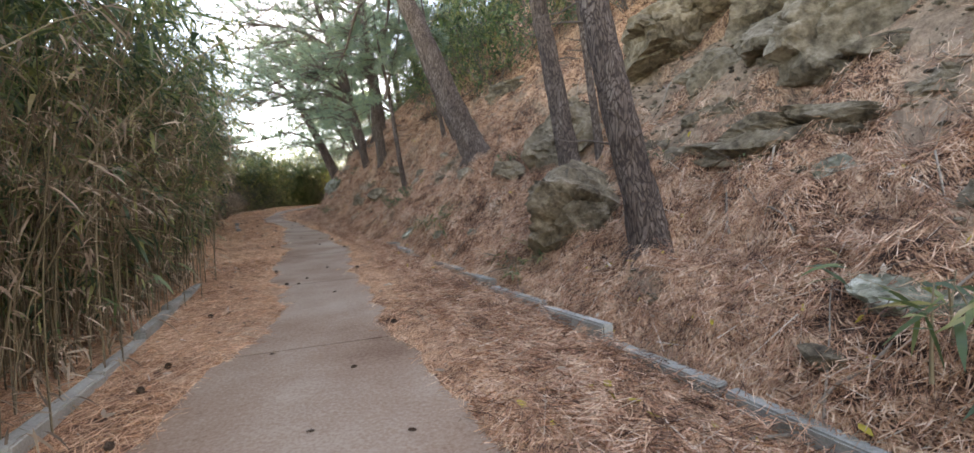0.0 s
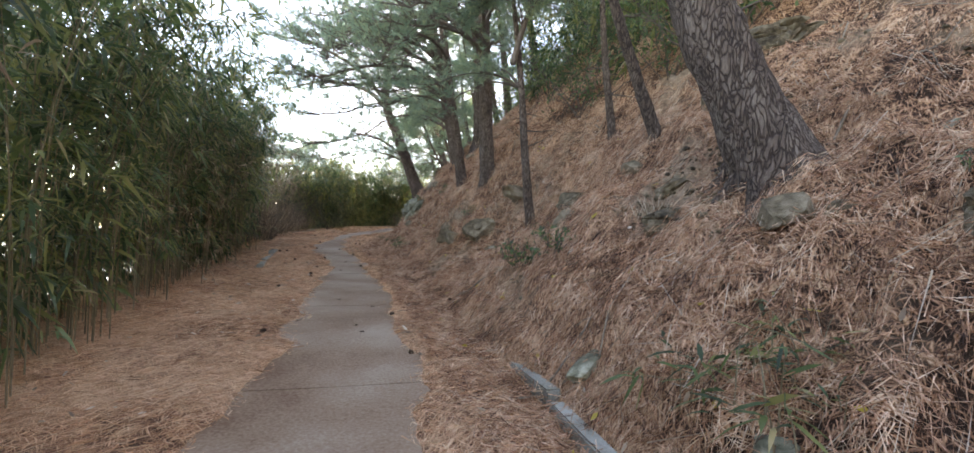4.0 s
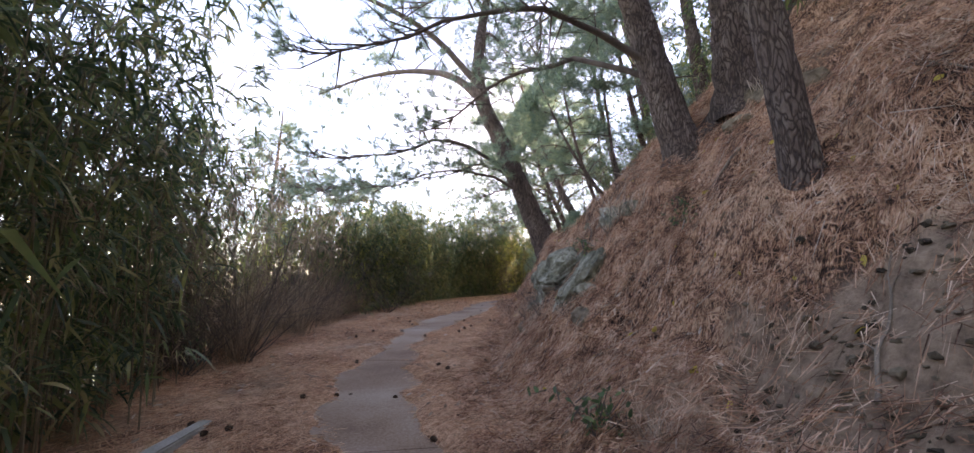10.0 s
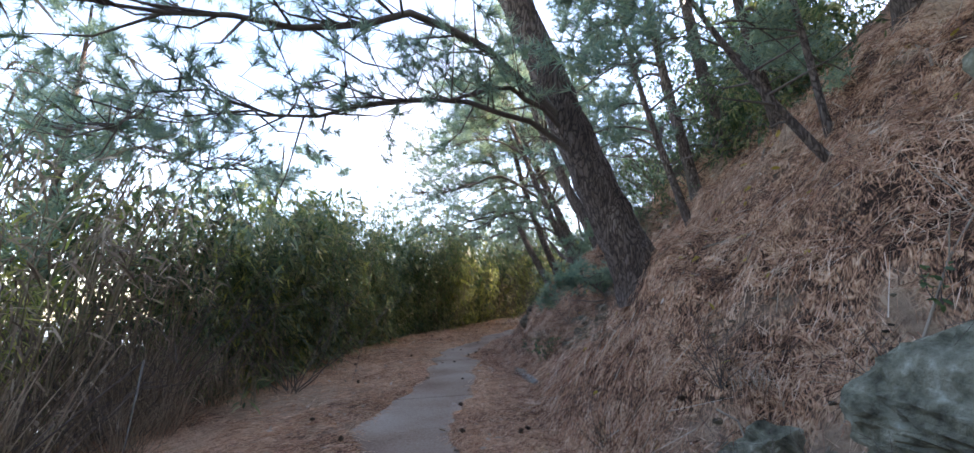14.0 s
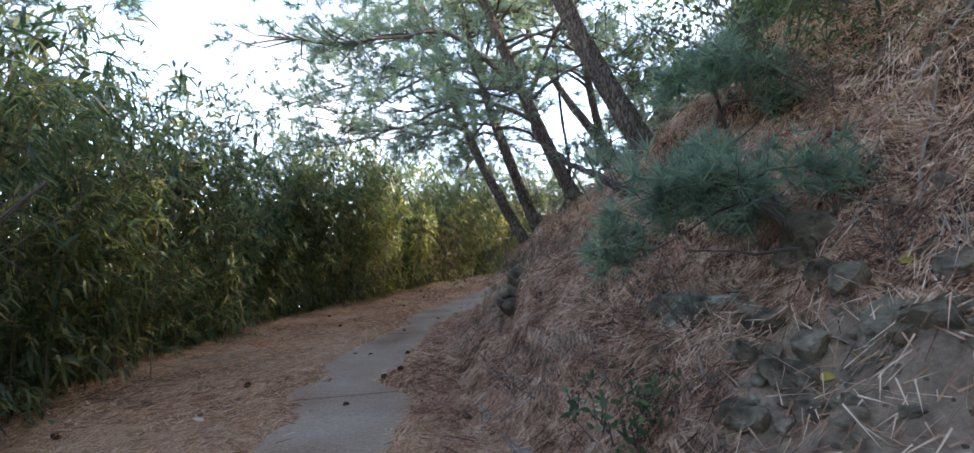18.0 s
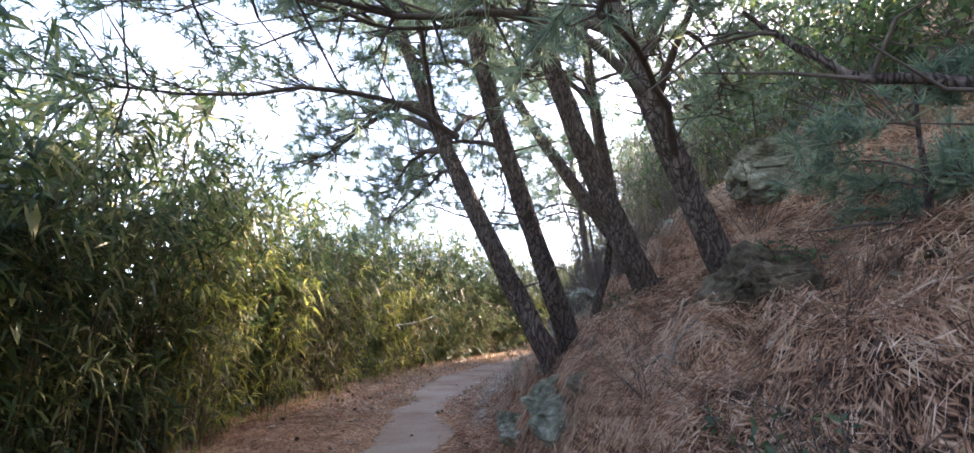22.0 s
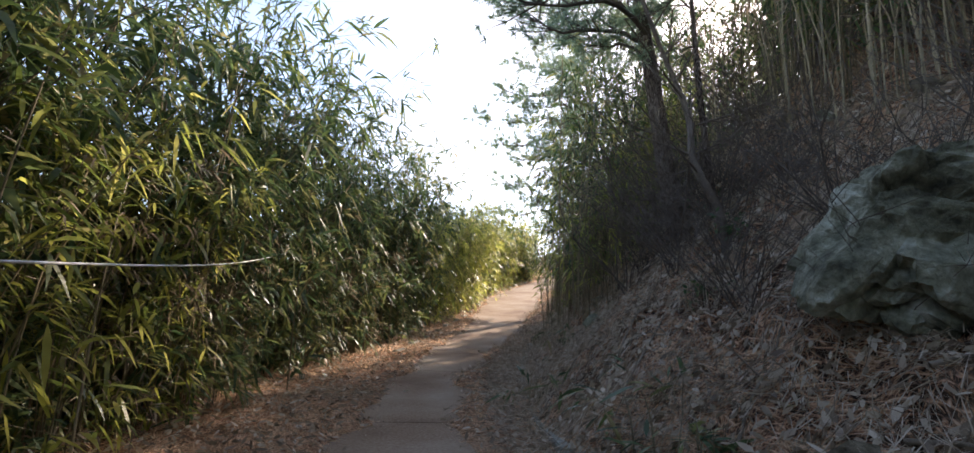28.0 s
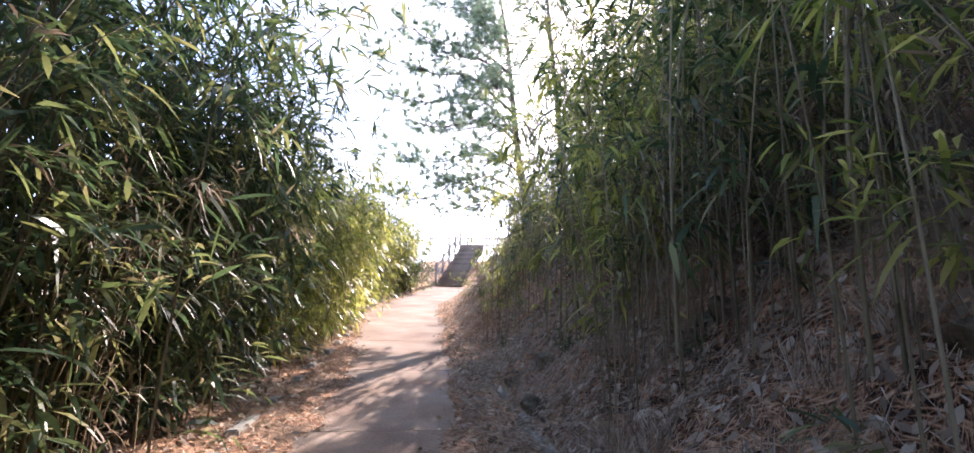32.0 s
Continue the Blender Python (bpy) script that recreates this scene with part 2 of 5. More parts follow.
    l.new(rise.outputs["Result"], bp.inputs["Height"])
    l.new(bp.outputs["Normal"], bsdf.inputs["Normal"])
    return m


LITTER = litter_material()
CONCRETE = material("worn_concrete", [(0.36, (0.17, 0.098, 0.06)), (0.45, (0.25, 0.168, 0.112)), (0.54, (0.30, 0.22, 0.157)), (0.64, (0.37, 0.295, 0.222))], scale=1.1, fine=45, rough=0.9, bump=0.25, dist=0.006, big=0.55)
KERB = material("kerb_concrete", [(0.3, (0.14, 0.135, 0.105)), (0.5, (0.29, 0.29, 0.25)), (0.7, (0.40, 0.40, 0.35))], scale=3.0, fine=60, rough=0.9, bump=0.4, dist=0.008, vary=0.15)
ROCK = material("weathered_rock", [(0.34, (0.032, 0.024, 0.015)), (0.43, (0.105, 0.083, 0.052)), (0.52, (0.19, 0.153, 0.1)), (0.64, (0.32, 0.268, 0.188))], scale=2.6, fine=14, rough=0.92, bump=1.0, dist=0.12, vary=0.1, big=0.5)
LICHEN_ROCK = material("lichened_rock", [(0.35, (0.045, 0.044, 0.03)), (0.44, (0.14, 0.14, 0.095)), (0.53, (0.255, 0.255, 0.18)), (0.63, (0.50, 0.50, 0.40))], scale=2.8, fine=14, rough=0.92, bump=1.0, dist=0.1, big=0.5)
BARK = material("pine_bark", [(0.1, (0.02, 0.014, 0.012)), (0.3, (0.075, 0.054, 0.043)), (0.48, (0.15, 0.114, 0.09)), (0.68, (0.27, 0.225, 0.185))], scale=6, fine=45, rough=0.95, bump=1.0, dist=0.05, stretch=(1, 1, 0.3), cells=24, vary=0.1, crack=0.17)
TWIG = material("twig_bark", [(0.3, (0.06, 0.046, 0.037)), (0.6, (0.15, 0.12, 0.095))], scale=5, fine=50, bump=0.3, dist=0.005)
DEADWOOD = material("dead_wood", [(0.3, (0.13, 0.10, 0.075)), (0.6, (0.33, 0.27, 0.20))], scale=6, fine=60, bump=0.4, dist=0.005, stretch=(1, 1, 0.2), vary=0.2)
NEEDLE = material("pine_needle_green", [(0.2, (0.085, 0.145, 0.10)), (0.5, (0.165, 0.24, 0.165)), (0.8, (0.30, 0.335, 0.18))], scale=1.5, fine=8, rough=0.5, bump=0, vary=0.5, leafy=0.4, island=True)
DRY_NEEDLE = material("fallen_needle", [(0.05, (0.065, 0.034, 0.023)), (0.3, (0.27, 0.135, 0.08)), (0.6, (0.52, 0.285, 0.17)), (0.95, (0.74, 0.54, 0.38))], scale=3.2, fine=9, rough=0.7, bump=0, vary=0.75, island=True, gain=3.6)
# brighter copy of the fallen needle: missing skylight on the path put into colour
LIT_NEEDLE = material("lit_fallen_needle", [(0.05, (0.2, 0.096, 0.055)), (0.3, (0.52, 0.262, 0.138)), (0.6, (0.72, 0.41, 0.235)), (0.95, (0.82, 0.6, 0.4))], scale=2.0, fine=8, rough=0.7, bump=0, vary=0.8, island=True, gain=1.6)
BAMBOO_LEAF = material("bamboo_leaf", [(0.08, (0.026, 0.05, 0.026)), (0.35, (0.056, 0.098, 0.042)), (0.6, (0.105, 0.15, 0.052)), (0.82, (0.23, 0.235, 0.085)), (0.97, (0.37, 0.30, 0.17))], scale=0.6, fine=5, rough=0.42, bump=0, vary=0.8, leafy=0.32, spec=0.4, island=True)
# yellower bamboo leaf with the sun's glow put into its colour
SUNLIT_YOUNG_LEAF = material("sunlit_young_leaf", [(0.08, (0.05, 0.075, 0.02)), (0.35, (0.13, 0.16, 0.035)), (0.6, (0.27, 0.28, 0.06)), (0.9, (0.46, 0.42, 0.13))], scale=0.6, fine=5, rough=0.4, bump=0, vary=0.7, leafy=0.5, spec=0.5, island=True)
SHRUB_LEAF = material("shrub_leaf", [(0.1, (0.03, 0.065, 0.025)), (0.5, (0.065, 0.125, 0.045)), (0.9, (0.16, 0.21, 0.07))], scale=0.6, fine=5, rough=0.45, bump=0, vary=0.7, leafy=0.3, spec=0.5, island=True)
YELLOW_LEAF = material("yellow_leaf", [(0.2, (0.30, 0.22, 0.03)), (0.8, (0.58, 0.47, 0.08))], scale=3, fine=20, rough=0.6, bump=0, vary=0.4, leafy=0.2, island=True)
CULM = material("bamboo_culm", [(0.2, (0.10, 0.085, 0.045)), (0.5, (0.21, 0.165, 0.095)), (0.8, (0.36, 0.29, 0.18))], scale=2, fine=20, rough=0.5, bump=0.1, dist=0.003, vary=0.5, island=True)
DRY_GRASS = material("dry_grass", [(0.15, (0.10, 0.07, 0.045)), (0.5, (0.26, 0.19, 0.125)), (0.85, (0.47, 0.38, 0.27))], scale=1, fine=8, rough=0.7, bump=0, vary=0.7, leafy=0.2, island=True)
DEAD_LEAF = material("dead_leaf", [(0.15, (0.16, 0.115, 0.08)), (0.5, (0.40, 0.31, 0.22)), (0.85, (0.62, 0.53, 0.42))], scale=1, fine=8, rough=0.65, bump=0, vary=0.7, leafy=0.15, island=True)
CONE = material("pine_cone_scales", [(0.3, (0.03, 0.02, 0.015)), (0.6, (0.10, 0.065, 0.04))], scale=20, fine=90, bump=0.5, dist=0.01)
STAIR_WOOD = material("stair_timber", [(0.3, (0.14, 0.10, 0.08)), (0.6, (0.30, 0.23, 0.185))], scale=3, fine=40, bump=0.3, dist=0.004, vary=0.2)
RAIL_WOOD = material("rail_timber", [(0.3, (0.22, 0.20, 0.175)), (0.6, (0.42, 0.385, 0.34))], scale=3, fine=40, bump=0.3, dist=0.004, vary=0.2)
WIRE = material("pale_wire", [(0.3, (0.5, 0.5, 0.48)), (0.7, (0.7, 0.7, 0.68))], bump=0)
# distance haze is put into these pale grey-green tones
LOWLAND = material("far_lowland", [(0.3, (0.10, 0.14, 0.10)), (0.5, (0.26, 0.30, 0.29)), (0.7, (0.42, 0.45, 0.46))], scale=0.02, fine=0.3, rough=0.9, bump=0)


# ---- mesh helpers ----
def tri_mesh(name, verts, faces, mat, smooth=True):
    """A mesh from arrays: verts (n, 3), faces (m, 3) or (m, 4)."""
    verts, faces = np.asarray(verts, np.float32), np.asarray(faces, np.int32)
    me = bpy.data.meshes.new(name)
    k = faces.shape[1]
    me.vertices.add(len(verts))
    me.vertices.foreach_set("co", verts.ravel())
    me.loops.add(faces.size)
    me.loops.foreach_set("vertex_index", faces.ravel())
    me.polygons.add(len(faces))
    me.polygons.foreach_set("loop_start", np.arange(0, faces.size, k, dtype=np.int32))
    me.polygons.foreach_set("use_smooth", np.full(len(faces), smooth))
    me.update(calc_edges=True)
    me.materials.append(mat)
    return me


def piece(name, me, parent, place=None, label=""):
    """A mesh object under a thing or under a part."""
    ob = new(name, me)
    ob.parent = parent
    if place is not None:
        ob.matrix_basis = place
    return tagged(ob, label) if label else ob


class Pile:
    """Gathers tubes and leaves into one vertex and face list."""
    def __init__(self):
        self.v, self.f, self.n = [], [], 0

    def add(self, v, f):
        self.v.append(np.asarray(v, float)), self.f.append(np.asarray(f, int) + self.n)
        self.n += len(v)

    def mesh(self, name, mat, smooth=True):
        quads = [f for f in self.f if f.shape[1] == 4]
        tris = [f for f in self.f if f.shape[1] == 3] + [np.vstack((q[:, :3], q[:, [0, 2, 3]])) for q in quads]
        return tri_mesh(name, np.vstack(self.v), np.vstack(tris), mat, smooth)


def tube(points, radii, sides=8, rough=0.0, rng=None, cap=True):
    """A tube along points, as vertices and quads."""
    p, r = np.asarray(points, float), np.asarray(radii, float)
    tg = np.gradient(p, axis=0)
    tg /= np.linalg.norm(tg, axis=1)[:, None] + 1e-9
    ref = np.where(np.abs(tg[:, 2:3]) > 0.9, [[1.0, 0, 0]], [[0, 0, 1.0]])
    a = np.cross(tg, ref)
    a /= np.linalg.norm(a, axis=1)[:, None] + 1e-9
    for i in range(1, len(a)):
        a[i] = a[i - 1] - tg[i] * (a[i - 1] @ tg[i])
        a[i] /= np.linalg.norm(a[i]) + 1e-9
    b = np.cross(tg, a)
    th = np.linspace(0, 2 * np.pi, sides, endpoint=False)
    rr = r[:, None] * np.ones((1, sides))
    if rough and rng is not None:
        rr = rr * (1 + rough * (rng.random(rr.shape) - 0.5))
    v = p[:, None, :] + rr[..., None] * (np.cos(th)[None, :, None] * a[:, None, :] + np.sin(th)[None, :, None] * b[:, None, :])
    n = len(p)
    i, j = np.meshgrid(np.arange(n - 1), np.arange(sides), indexing="ij")
    k = (j + 1) % sides
    f = np.stack((i * sides + j, i * sides + k, (i + 1) * sides + k, (i + 1) * sides + j), -1).reshape(-1, 4)
    return v.reshape(-1, 3), f


def blades(root, way, length, width, droop, rng, side=None):
    """Narrow bent leaves, six points and four triangles each."""
    root, way = np.asarray(root, float), np.asarray(way, float)
    way = way / (np.linalg.norm(way, axis=1)[:, None] + 1e-9)
    n = len(root)
    if side is None:
        side = np.cross(way, rng.normal(size=(n, 3)))
    side = side / (np.linalg.norm(side, axis=1)[:, None] + 1e-9)
    ln, w = length[:, None], width[:, None]
    sag = np.zeros((n, 3))
    sag[:, 2] = -droop
    m1, m2, tip = root + way * ln * 0.3 + sag * ln * 0.12, root + way * ln * 0.65 + sag * ln * 0.45, root + way * ln + sag * ln
    v = np.stack((root, m1 - side * w * 0.5, m1 + side * w * 0.5, m2 - side * w * 0.42, m2 + side * w * 0.42, tip), 1).reshape(-1, 3)
    base = (np.arange(n) * 6)[:, None, None]
    f = (np.array([[0, 2, 1], [1, 2, 4], [1, 4, 3], [3, 4, 5]])[None] + base).reshape(-1, 3)
    return v, f


def flakes(root, way, length, width, droop, side):
    """Leaves deep in a stand: four points and two triangles each."""
    way = way / (np.linalg.norm(way, axis=1)[:, None] + 1e-9)
    side = side / (np.linalg.norm(side, axis=1)[:, None] + 1e-9)
    ln, w = length[:, None], width[:, None]
    mid = root + way * ln * 0.45
    tip = root + way * ln
    tip[:, 2] -= droop * length
    v = np.stack((root, mid - side * w * 0.5, mid + side * w * 0.5, tip), 1).reshape(-1, 3)
    base = (np.arange(len(root)) * 4)[:, None, None]
    return v, (np.array([[0, 2, 1], [1, 2, 3]])[None] + base).reshape(-1, 3)


def needles(root, way, length, width, rng):
    """Straight needles, one thin triangle each."""
    way = way / (np.linalg.norm(way, axis=1)[:, None] + 1e-9)
    side = np.cross(way, rng.normal(size=way.shape))
    side /= np.linalg.norm(side, axis=1)[:, None] + 1e-9
    v = np.stack((root - side * width * 0.5, root + side * width * 0.5, root + way * length[:, None]), 1).reshape(-1, 3)
    return v, np.arange(len(v)).reshape(-1, 3)


def lattice(ix, iy, seed):
    h = (ix * 374761393 + iy * 668265263 + seed * 974634777) & 0xFFFFFFFF
    h = ((h ^ (h >> 13)) * 1274126177) & 0xFFFFFFFF
    return ((h ^ (h >> 16)) & 0xFFFF) / 65535.0


def rough2(x, y, size, octaves=4, seed=0):
    """Value noise, about -1 to 1, with features of that size."""
    x, y = np.asarray(x, float) / size, np.asarray(y, float) / size
    total, amp = np.zeros_like(x), 1.0
    for o in range(octaves):
        ix, iy = np.floor(x).astype(np.int64), np.floor(y).astype(np.int64)
        fx, fy = x - ix, y - iy
        fx, fy = fx * fx * (3 - 2 * fx), fy * fy * (3 - 2 * fy)
        a, b = lattice(ix, iy, seed + o), lattice(ix + 1, iy, seed + o)
        c, d = lattice(ix, iy + 1, seed + o), lattice(ix + 1, iy + 1, seed + o)
        total += amp * (2 * (a * (1 - fx) * (1 - fy) + b * fx * (1 - fy) + c * (1 - fx) * fy + d * fx * fy) - 1)
        x, y, amp = x * 2.03 + 17, y * 2.03 + 5, amp * 0.5
    return total / 1.6


# ---- the plan: the path's centre line, and the ground on both sides of it ----
CENTRE = [
    (3.9, -13.0, -0.7), (1.7, -6.0, -0.3), (-0.07, 0.12, 0.02), (-0.94, 3.22, 0.2), (-1.93, 6.34, 0.36),
    (-3.09, 9.28, 0.52), (-4.25, 11.75, 0.66), (-5.52, 14.18, 0.8), (-6.94, 16.63, 0.95), (-8.11, 19.21, 1.14),
    (-8.68, 21.99, 1.36), (-9.18, 24.56, 1.42), (-9.97, 26.86, 1.53), (-10.53, 29.28, 1.64), (-10.46, 31.9, 1.68),
    (-9.69, 34.92, 1.75), (-8.6, 38.05, 1.93), (-7.26, 40.79, 2.06), (-5.4, 43.5, 2.18), (-2.6, 46.4, 2.35),
    (1.8, 50.3, 2.95), (6.8, 54.7, 3.9), (15.2, 59.7, 5.45), (20.5, 62.6, 7.6), (30, 67, 8.8),
]


def spline(points, n=24):
    p = np.array(points, float)
    p = np.vstack([2 * p[0] - p[1], p, 2 * p[-1] - p[-2]])
    out = []
    for i in range(1, len(p) - 2):
        a, b, c, d = p[i - 1:i + 3]
        for k in np.linspace(0, 1, n, endpoint=False):
            out.append(0.5 * (2 * b + (c - a) * k + (2 * a - 5 * b + 4 * c - d) * k * k + (3 * b - a - 3 * c + d) * k ** 3))
    out.append(p[-2])
    return np.array(out)


LINE = spline(CENTRE)
RUN = np.concatenate([[0], np.cumsum(np.linalg.norm(np.diff(LINE[:, :2], axis=0), axis=1))])
RUN -= RUN[48]
WAY = np.gradient(LINE[:, :2], axis=0)
WAY /= np.linalg.norm(WAY, axis=1)[:, None]


def plan(s, u):
    """From metres along the path and to the right of it, to x and y."""
    s, u = np.asarray(s, float), np.asarray(u, float)
    x, y = np.interp(s, RUN, LINE[:, 0]), np.interp(s, RUN, LINE[:, 1])
    tx, ty = np.interp(s, RUN, WAY[:, 0]), np.interp(s, RUN, WAY[:, 1])
    q = np.sqrt(tx * tx + ty * ty)
    return x + u * ty / q, y - u * tx / q


def along(x, y):
    """The other way round: from x and y to metres along and to the right."""
    i = int(np.argmin((LINE[:, 0] - x) ** 2 + (LINE[:, 1] - y) ** 2))
    dx, dy = x - LINE[i, 0], y - LINE[i, 1]
    return RUN[i] + dx * WAY[i, 0] + dy * WAY[i, 1], dx * WAY[i, 1] - dy * WAY[i, 0]


# foot of the bank, edges of the bare concrete, brink on the valley side: (metres along, metres across)
FOOT = ([-15, 0, 5, 8, 12, 22.5, 25, 26.5, 28, 40, 48, 75], [2.2, 2.15, 1.7, 1.28, 1.1, 1.08, 0.72, 0.72, 1.05, 1.05, 1.35, 1.5])
# height of the bank over the path at 1.6, 2.2, 2.8, 3.5 and 4.5 m across, and its slope above that, section by section
BANK_S = [-10, 4, 6.5, 8.5, 11, 13.3, 15.5, 17.5, 19, 21, 23.3, 25.2, 27.4, 28.7, 31, 33.7, 35.5, 38, 42, 44.5, 47, 50]
BANK_H = [
    (1.6, [0, 0, 0.12, 0.4, 0.6, 0.45, 0.4, 0.35, 0.3, 0.5, 0.65, 1.5, 0.6, 0.5, 0.65, 0.85, 1.1, 0.75, 0.25, 0.35, 0.2, 0.15]),
    (2.2, [0, 0.28, 0.38, 0.9, 1.15, 0.8, 0.85, 0.77, 0.75, 1.15, 1.6, 1.95, 1.05, 0.85, 1.05, 1.3, 1.5, 1.3, 0.65, 1.0, 0.75, 0.7]),
    (2.8, [0.6, 0.66, 0.8, 1.4, 1.55, 1.2, 1.4, 1.75, 2.0, 2.0, 2.3, 2.5, 1.6, 1.45, 1.75, 1.65, 1.8, 1.7, 1.1, 1.6, 1.5, 1.4]),
    (3.5, [1.3, 1.25, 1.4, 1.85, 2.3, 2.2, 2.4, 2.6, 2.6, 2.7, 3.0, 3.1, 2.3, 2.1, 2.5, 1.95, 2.2, 2.3, 1.9, 2.1, 2.2, 2.1]),
    (4.5, [2.3, 2.2, 2.4, 2.8, 3.2, 3.3, 3.2, 3.5, 3.5, 3.6, 3.9, 4.0, 3.1, 2.9, 3.2, 2.6, 3.0, 3.2, 3.0, 3.1, 3.55, 3.2]),
]
BANK_TOP = ([8, 14, 24, 28, 32, 36, 41, 48, 53, 58], [0.95, 0.95, 0.95, 0.85, 0.7, 0.65, 0.75, 0.95, 0.85, 0.7])
HILL = ([26, 32, 36, 41, 50, 56], [1.15, 1.0, 0.5, 0.45, 0.9, 0.6])
BARE_L = ([-10, 1, 3, 5, 7, 9, 12, 18, 22.4, 26.3, 28.7, 33.6, 38, 46, 52, 60, 75], [-1.5, -1.45, -1.25, -0.7, -0.85, -0.85, -0.6, -0.2, -0.86, -1.3, -0.3, -0.2, -0.42, -0.36, -0.55, -0.95, -1.1])
BARE_R = ([-10, 1, 3, 5, 7, 9, 12, 18, 22.4, 26.3, 28.7, 33.6, 38, 46, 52, 60, 75], [0.7, 0.6, 0.5, 0.3, 0.2, 0.2, 0.4, 0.5, -0.28, -0.42, 0.4, 0.5, 0.38, 0.45, 0.7, 0.9, 1.1])
BRINK = ([-15, 0, 10, 20, 24, 28, 32, 36, 40, 48, 75], [-2.3, -2.3, -2.6, -2.6, -3.4, -3.8, -3.6, -2.6, -2.2, -2.2, -2.2])


def bank_height(s, u):
    """The bank over the path, without its small unevenness."""
    at_u = [np.interp(s, *FOOT)] + [np.maximum(q, np.interp(s, *FOOT) + 0.05 * (k + 1)) for k, (q, h) in enumerate(BANK_H)]
    at_h = [np.zeros_like(at_u[0])] + [np.interp(s, BANK_S, h) for q, h in BANK_H]
    z = np.zeros(np.broadcast(s, u).shape)
    for k in range(len(at_u) - 1):
        f = np.clip((u - at_u[k]) / (at_u[k + 1] - at_u[k]), 0, 1)
        z = z + f * (at_h[k + 1] - at_h[k])
    over = np.maximum(0, u - at_u[-1])
    return z + np.interp(s, *BANK_TOP) * np.where(over > 3.5, 3.5 + (over - 3.5) * np.interp(s, *HILL), over)


def ledge(s, x, y, r, bank):
    """Small terraces in the bank: how far they raise or lower it, and where their bare risers are."""
    phase = np.mod(bank / 0.62 + 0.9 * rough2(x, y, 1.7, 3, 53), 1.0)
    where = np.clip(0.55 + 0.9 * rough2(x, y, 2.4, 2, 59), 0, 1) * np.clip(r / 0.5, 0, 1) * np.interp(s, [0, 5, 38, 42], [0.3, 0.75, 1.0, 0.5])
    riser = np.clip((phase - 0.62) / 0.24, 0, 1)
    return 0.62 * 0.5 * (riser - phase) * where, np.clip(1 - np.abs(phase - 0.74) / 0.16, 0, 1) * where


def ground(s, u, fine=True):
    """Height of the ground."""
    s, u = np.asarray(s, float), np.asarray(u, float)
    x, y = plan(s, u)
    z = np.interp(s, RUN, LINE[:, 2])
    foot, brink = np.interp(s, *FOOT), np.interp(s, *BRINK)
    wob = 0.16 * rough2(x, y, 0.9, 3, 7)
    r = np.maximum(0, u - foot + wob * 0.6)
    bank = bank_height(s, u + wob * 0.6)
    bank = bank + ledge(s, x, y, r, bank)[0]
    lump = np.clip(r / 1.2, 0, 1) * (0.17 * rough2(x, y, 1.6, 4, 11) + 0.1 * rough2(x, y, 0.24, 2, 83) + 0.34 * (0.4 - np.abs(rough2(x, y, 0.55, 3, 23))) * (1 + rough2(x, y, 1.9, 2, 61)))
    d = np.maximum(0, brink - u - 0.4)
    fall = -0.75 * d * d / (d + 1.5)
    fall = np.maximum(fall, -34)
    z = z + bank + fall + lump
    if fine:
        litter = np.maximum(np.interp(s, *BARE_L) - u, u - np.interp(s, *BARE_R)) + 0.22 * rough2(x, y, 0.55, 4, 31) + 0.2 * rough2(x, y, 2.1, 2, 37)
        z = z - 0.03 + 0.065 * np.clip(litter / 0.35 + 0.25, 0, 1) + np.clip(litter, 0, 1) * 0.018 * rough2(x, y, 0.16, 3, 41)
    return z


def bare_earth(s, u, x, y):
    """Where the bank's earth lies open: the cut above the first bend, slips further on. 0 to 1."""
    cut = np.interp(s, [-4, -1, 6.5, 8.5], [0, 1, 1, 0]) * np.clip((u - 3.3) / 0.9, 0, 1) * 0.5
    cut = np.maximum(cut, np.interp(s, [37, 41], [0, 0.3]) * (u > np.interp(s, *FOOT)))
    r = np.maximum(0, u - np.interp(s, *FOOT))
    cut = np.maximum(cut, 0.75 * ledge(s, x, y, r, bank_height(s, u))[1])
    for cs_, cu_, rs_, ru_ in [(10.4, 2.7, 0.6, 0.45), (12.2, 4.9, 1.0, 0.5), (14.6, 1.7, 0.5, 0.3), (22.8, 1.4, 1.0, 0.3), (32.0, 1.5, 1.2, 0.35), (27.2, 1.7, 0.7, 0.4), (16.8, 2.2, 1.0, 0.5)]:
        cut = np.maximum(cut, 0.8 * np.clip(1.5 - np.hypot((s - cs_) / rs_, (u - cu_) / ru_), 0, 1))
    return np.clip((cut + 0.75 * rough2(x, y, 0.6, 5, 91) - 0.35) / 0.3, 0, 1) * (cut > 0)


def ground_at(x, y):
    s, u = along(x, y)
    return float(ground(s, u))


# ---- the ground ----
gs = np.arange(-13.5, 88, 0.14)
gu = np.unique(np.round(np.concatenate((np.arange(-2.6, 6.0, 0.085), np.arange(6, 12, 0.25), np.arange(12, 36, 1.5), np.arange(-5, -2.6, 0.2), np.arange(-12, -5, 0.7), np.arange(-60, -12, 4.0))), 3))
S, U = np.meshgrid(gs, gu, indexing="ij")
squeeze = np.interp(S, [22, 30, 60, 70], [1.0, 0.25, 0.25, 0.6])     # the inner side of the bend
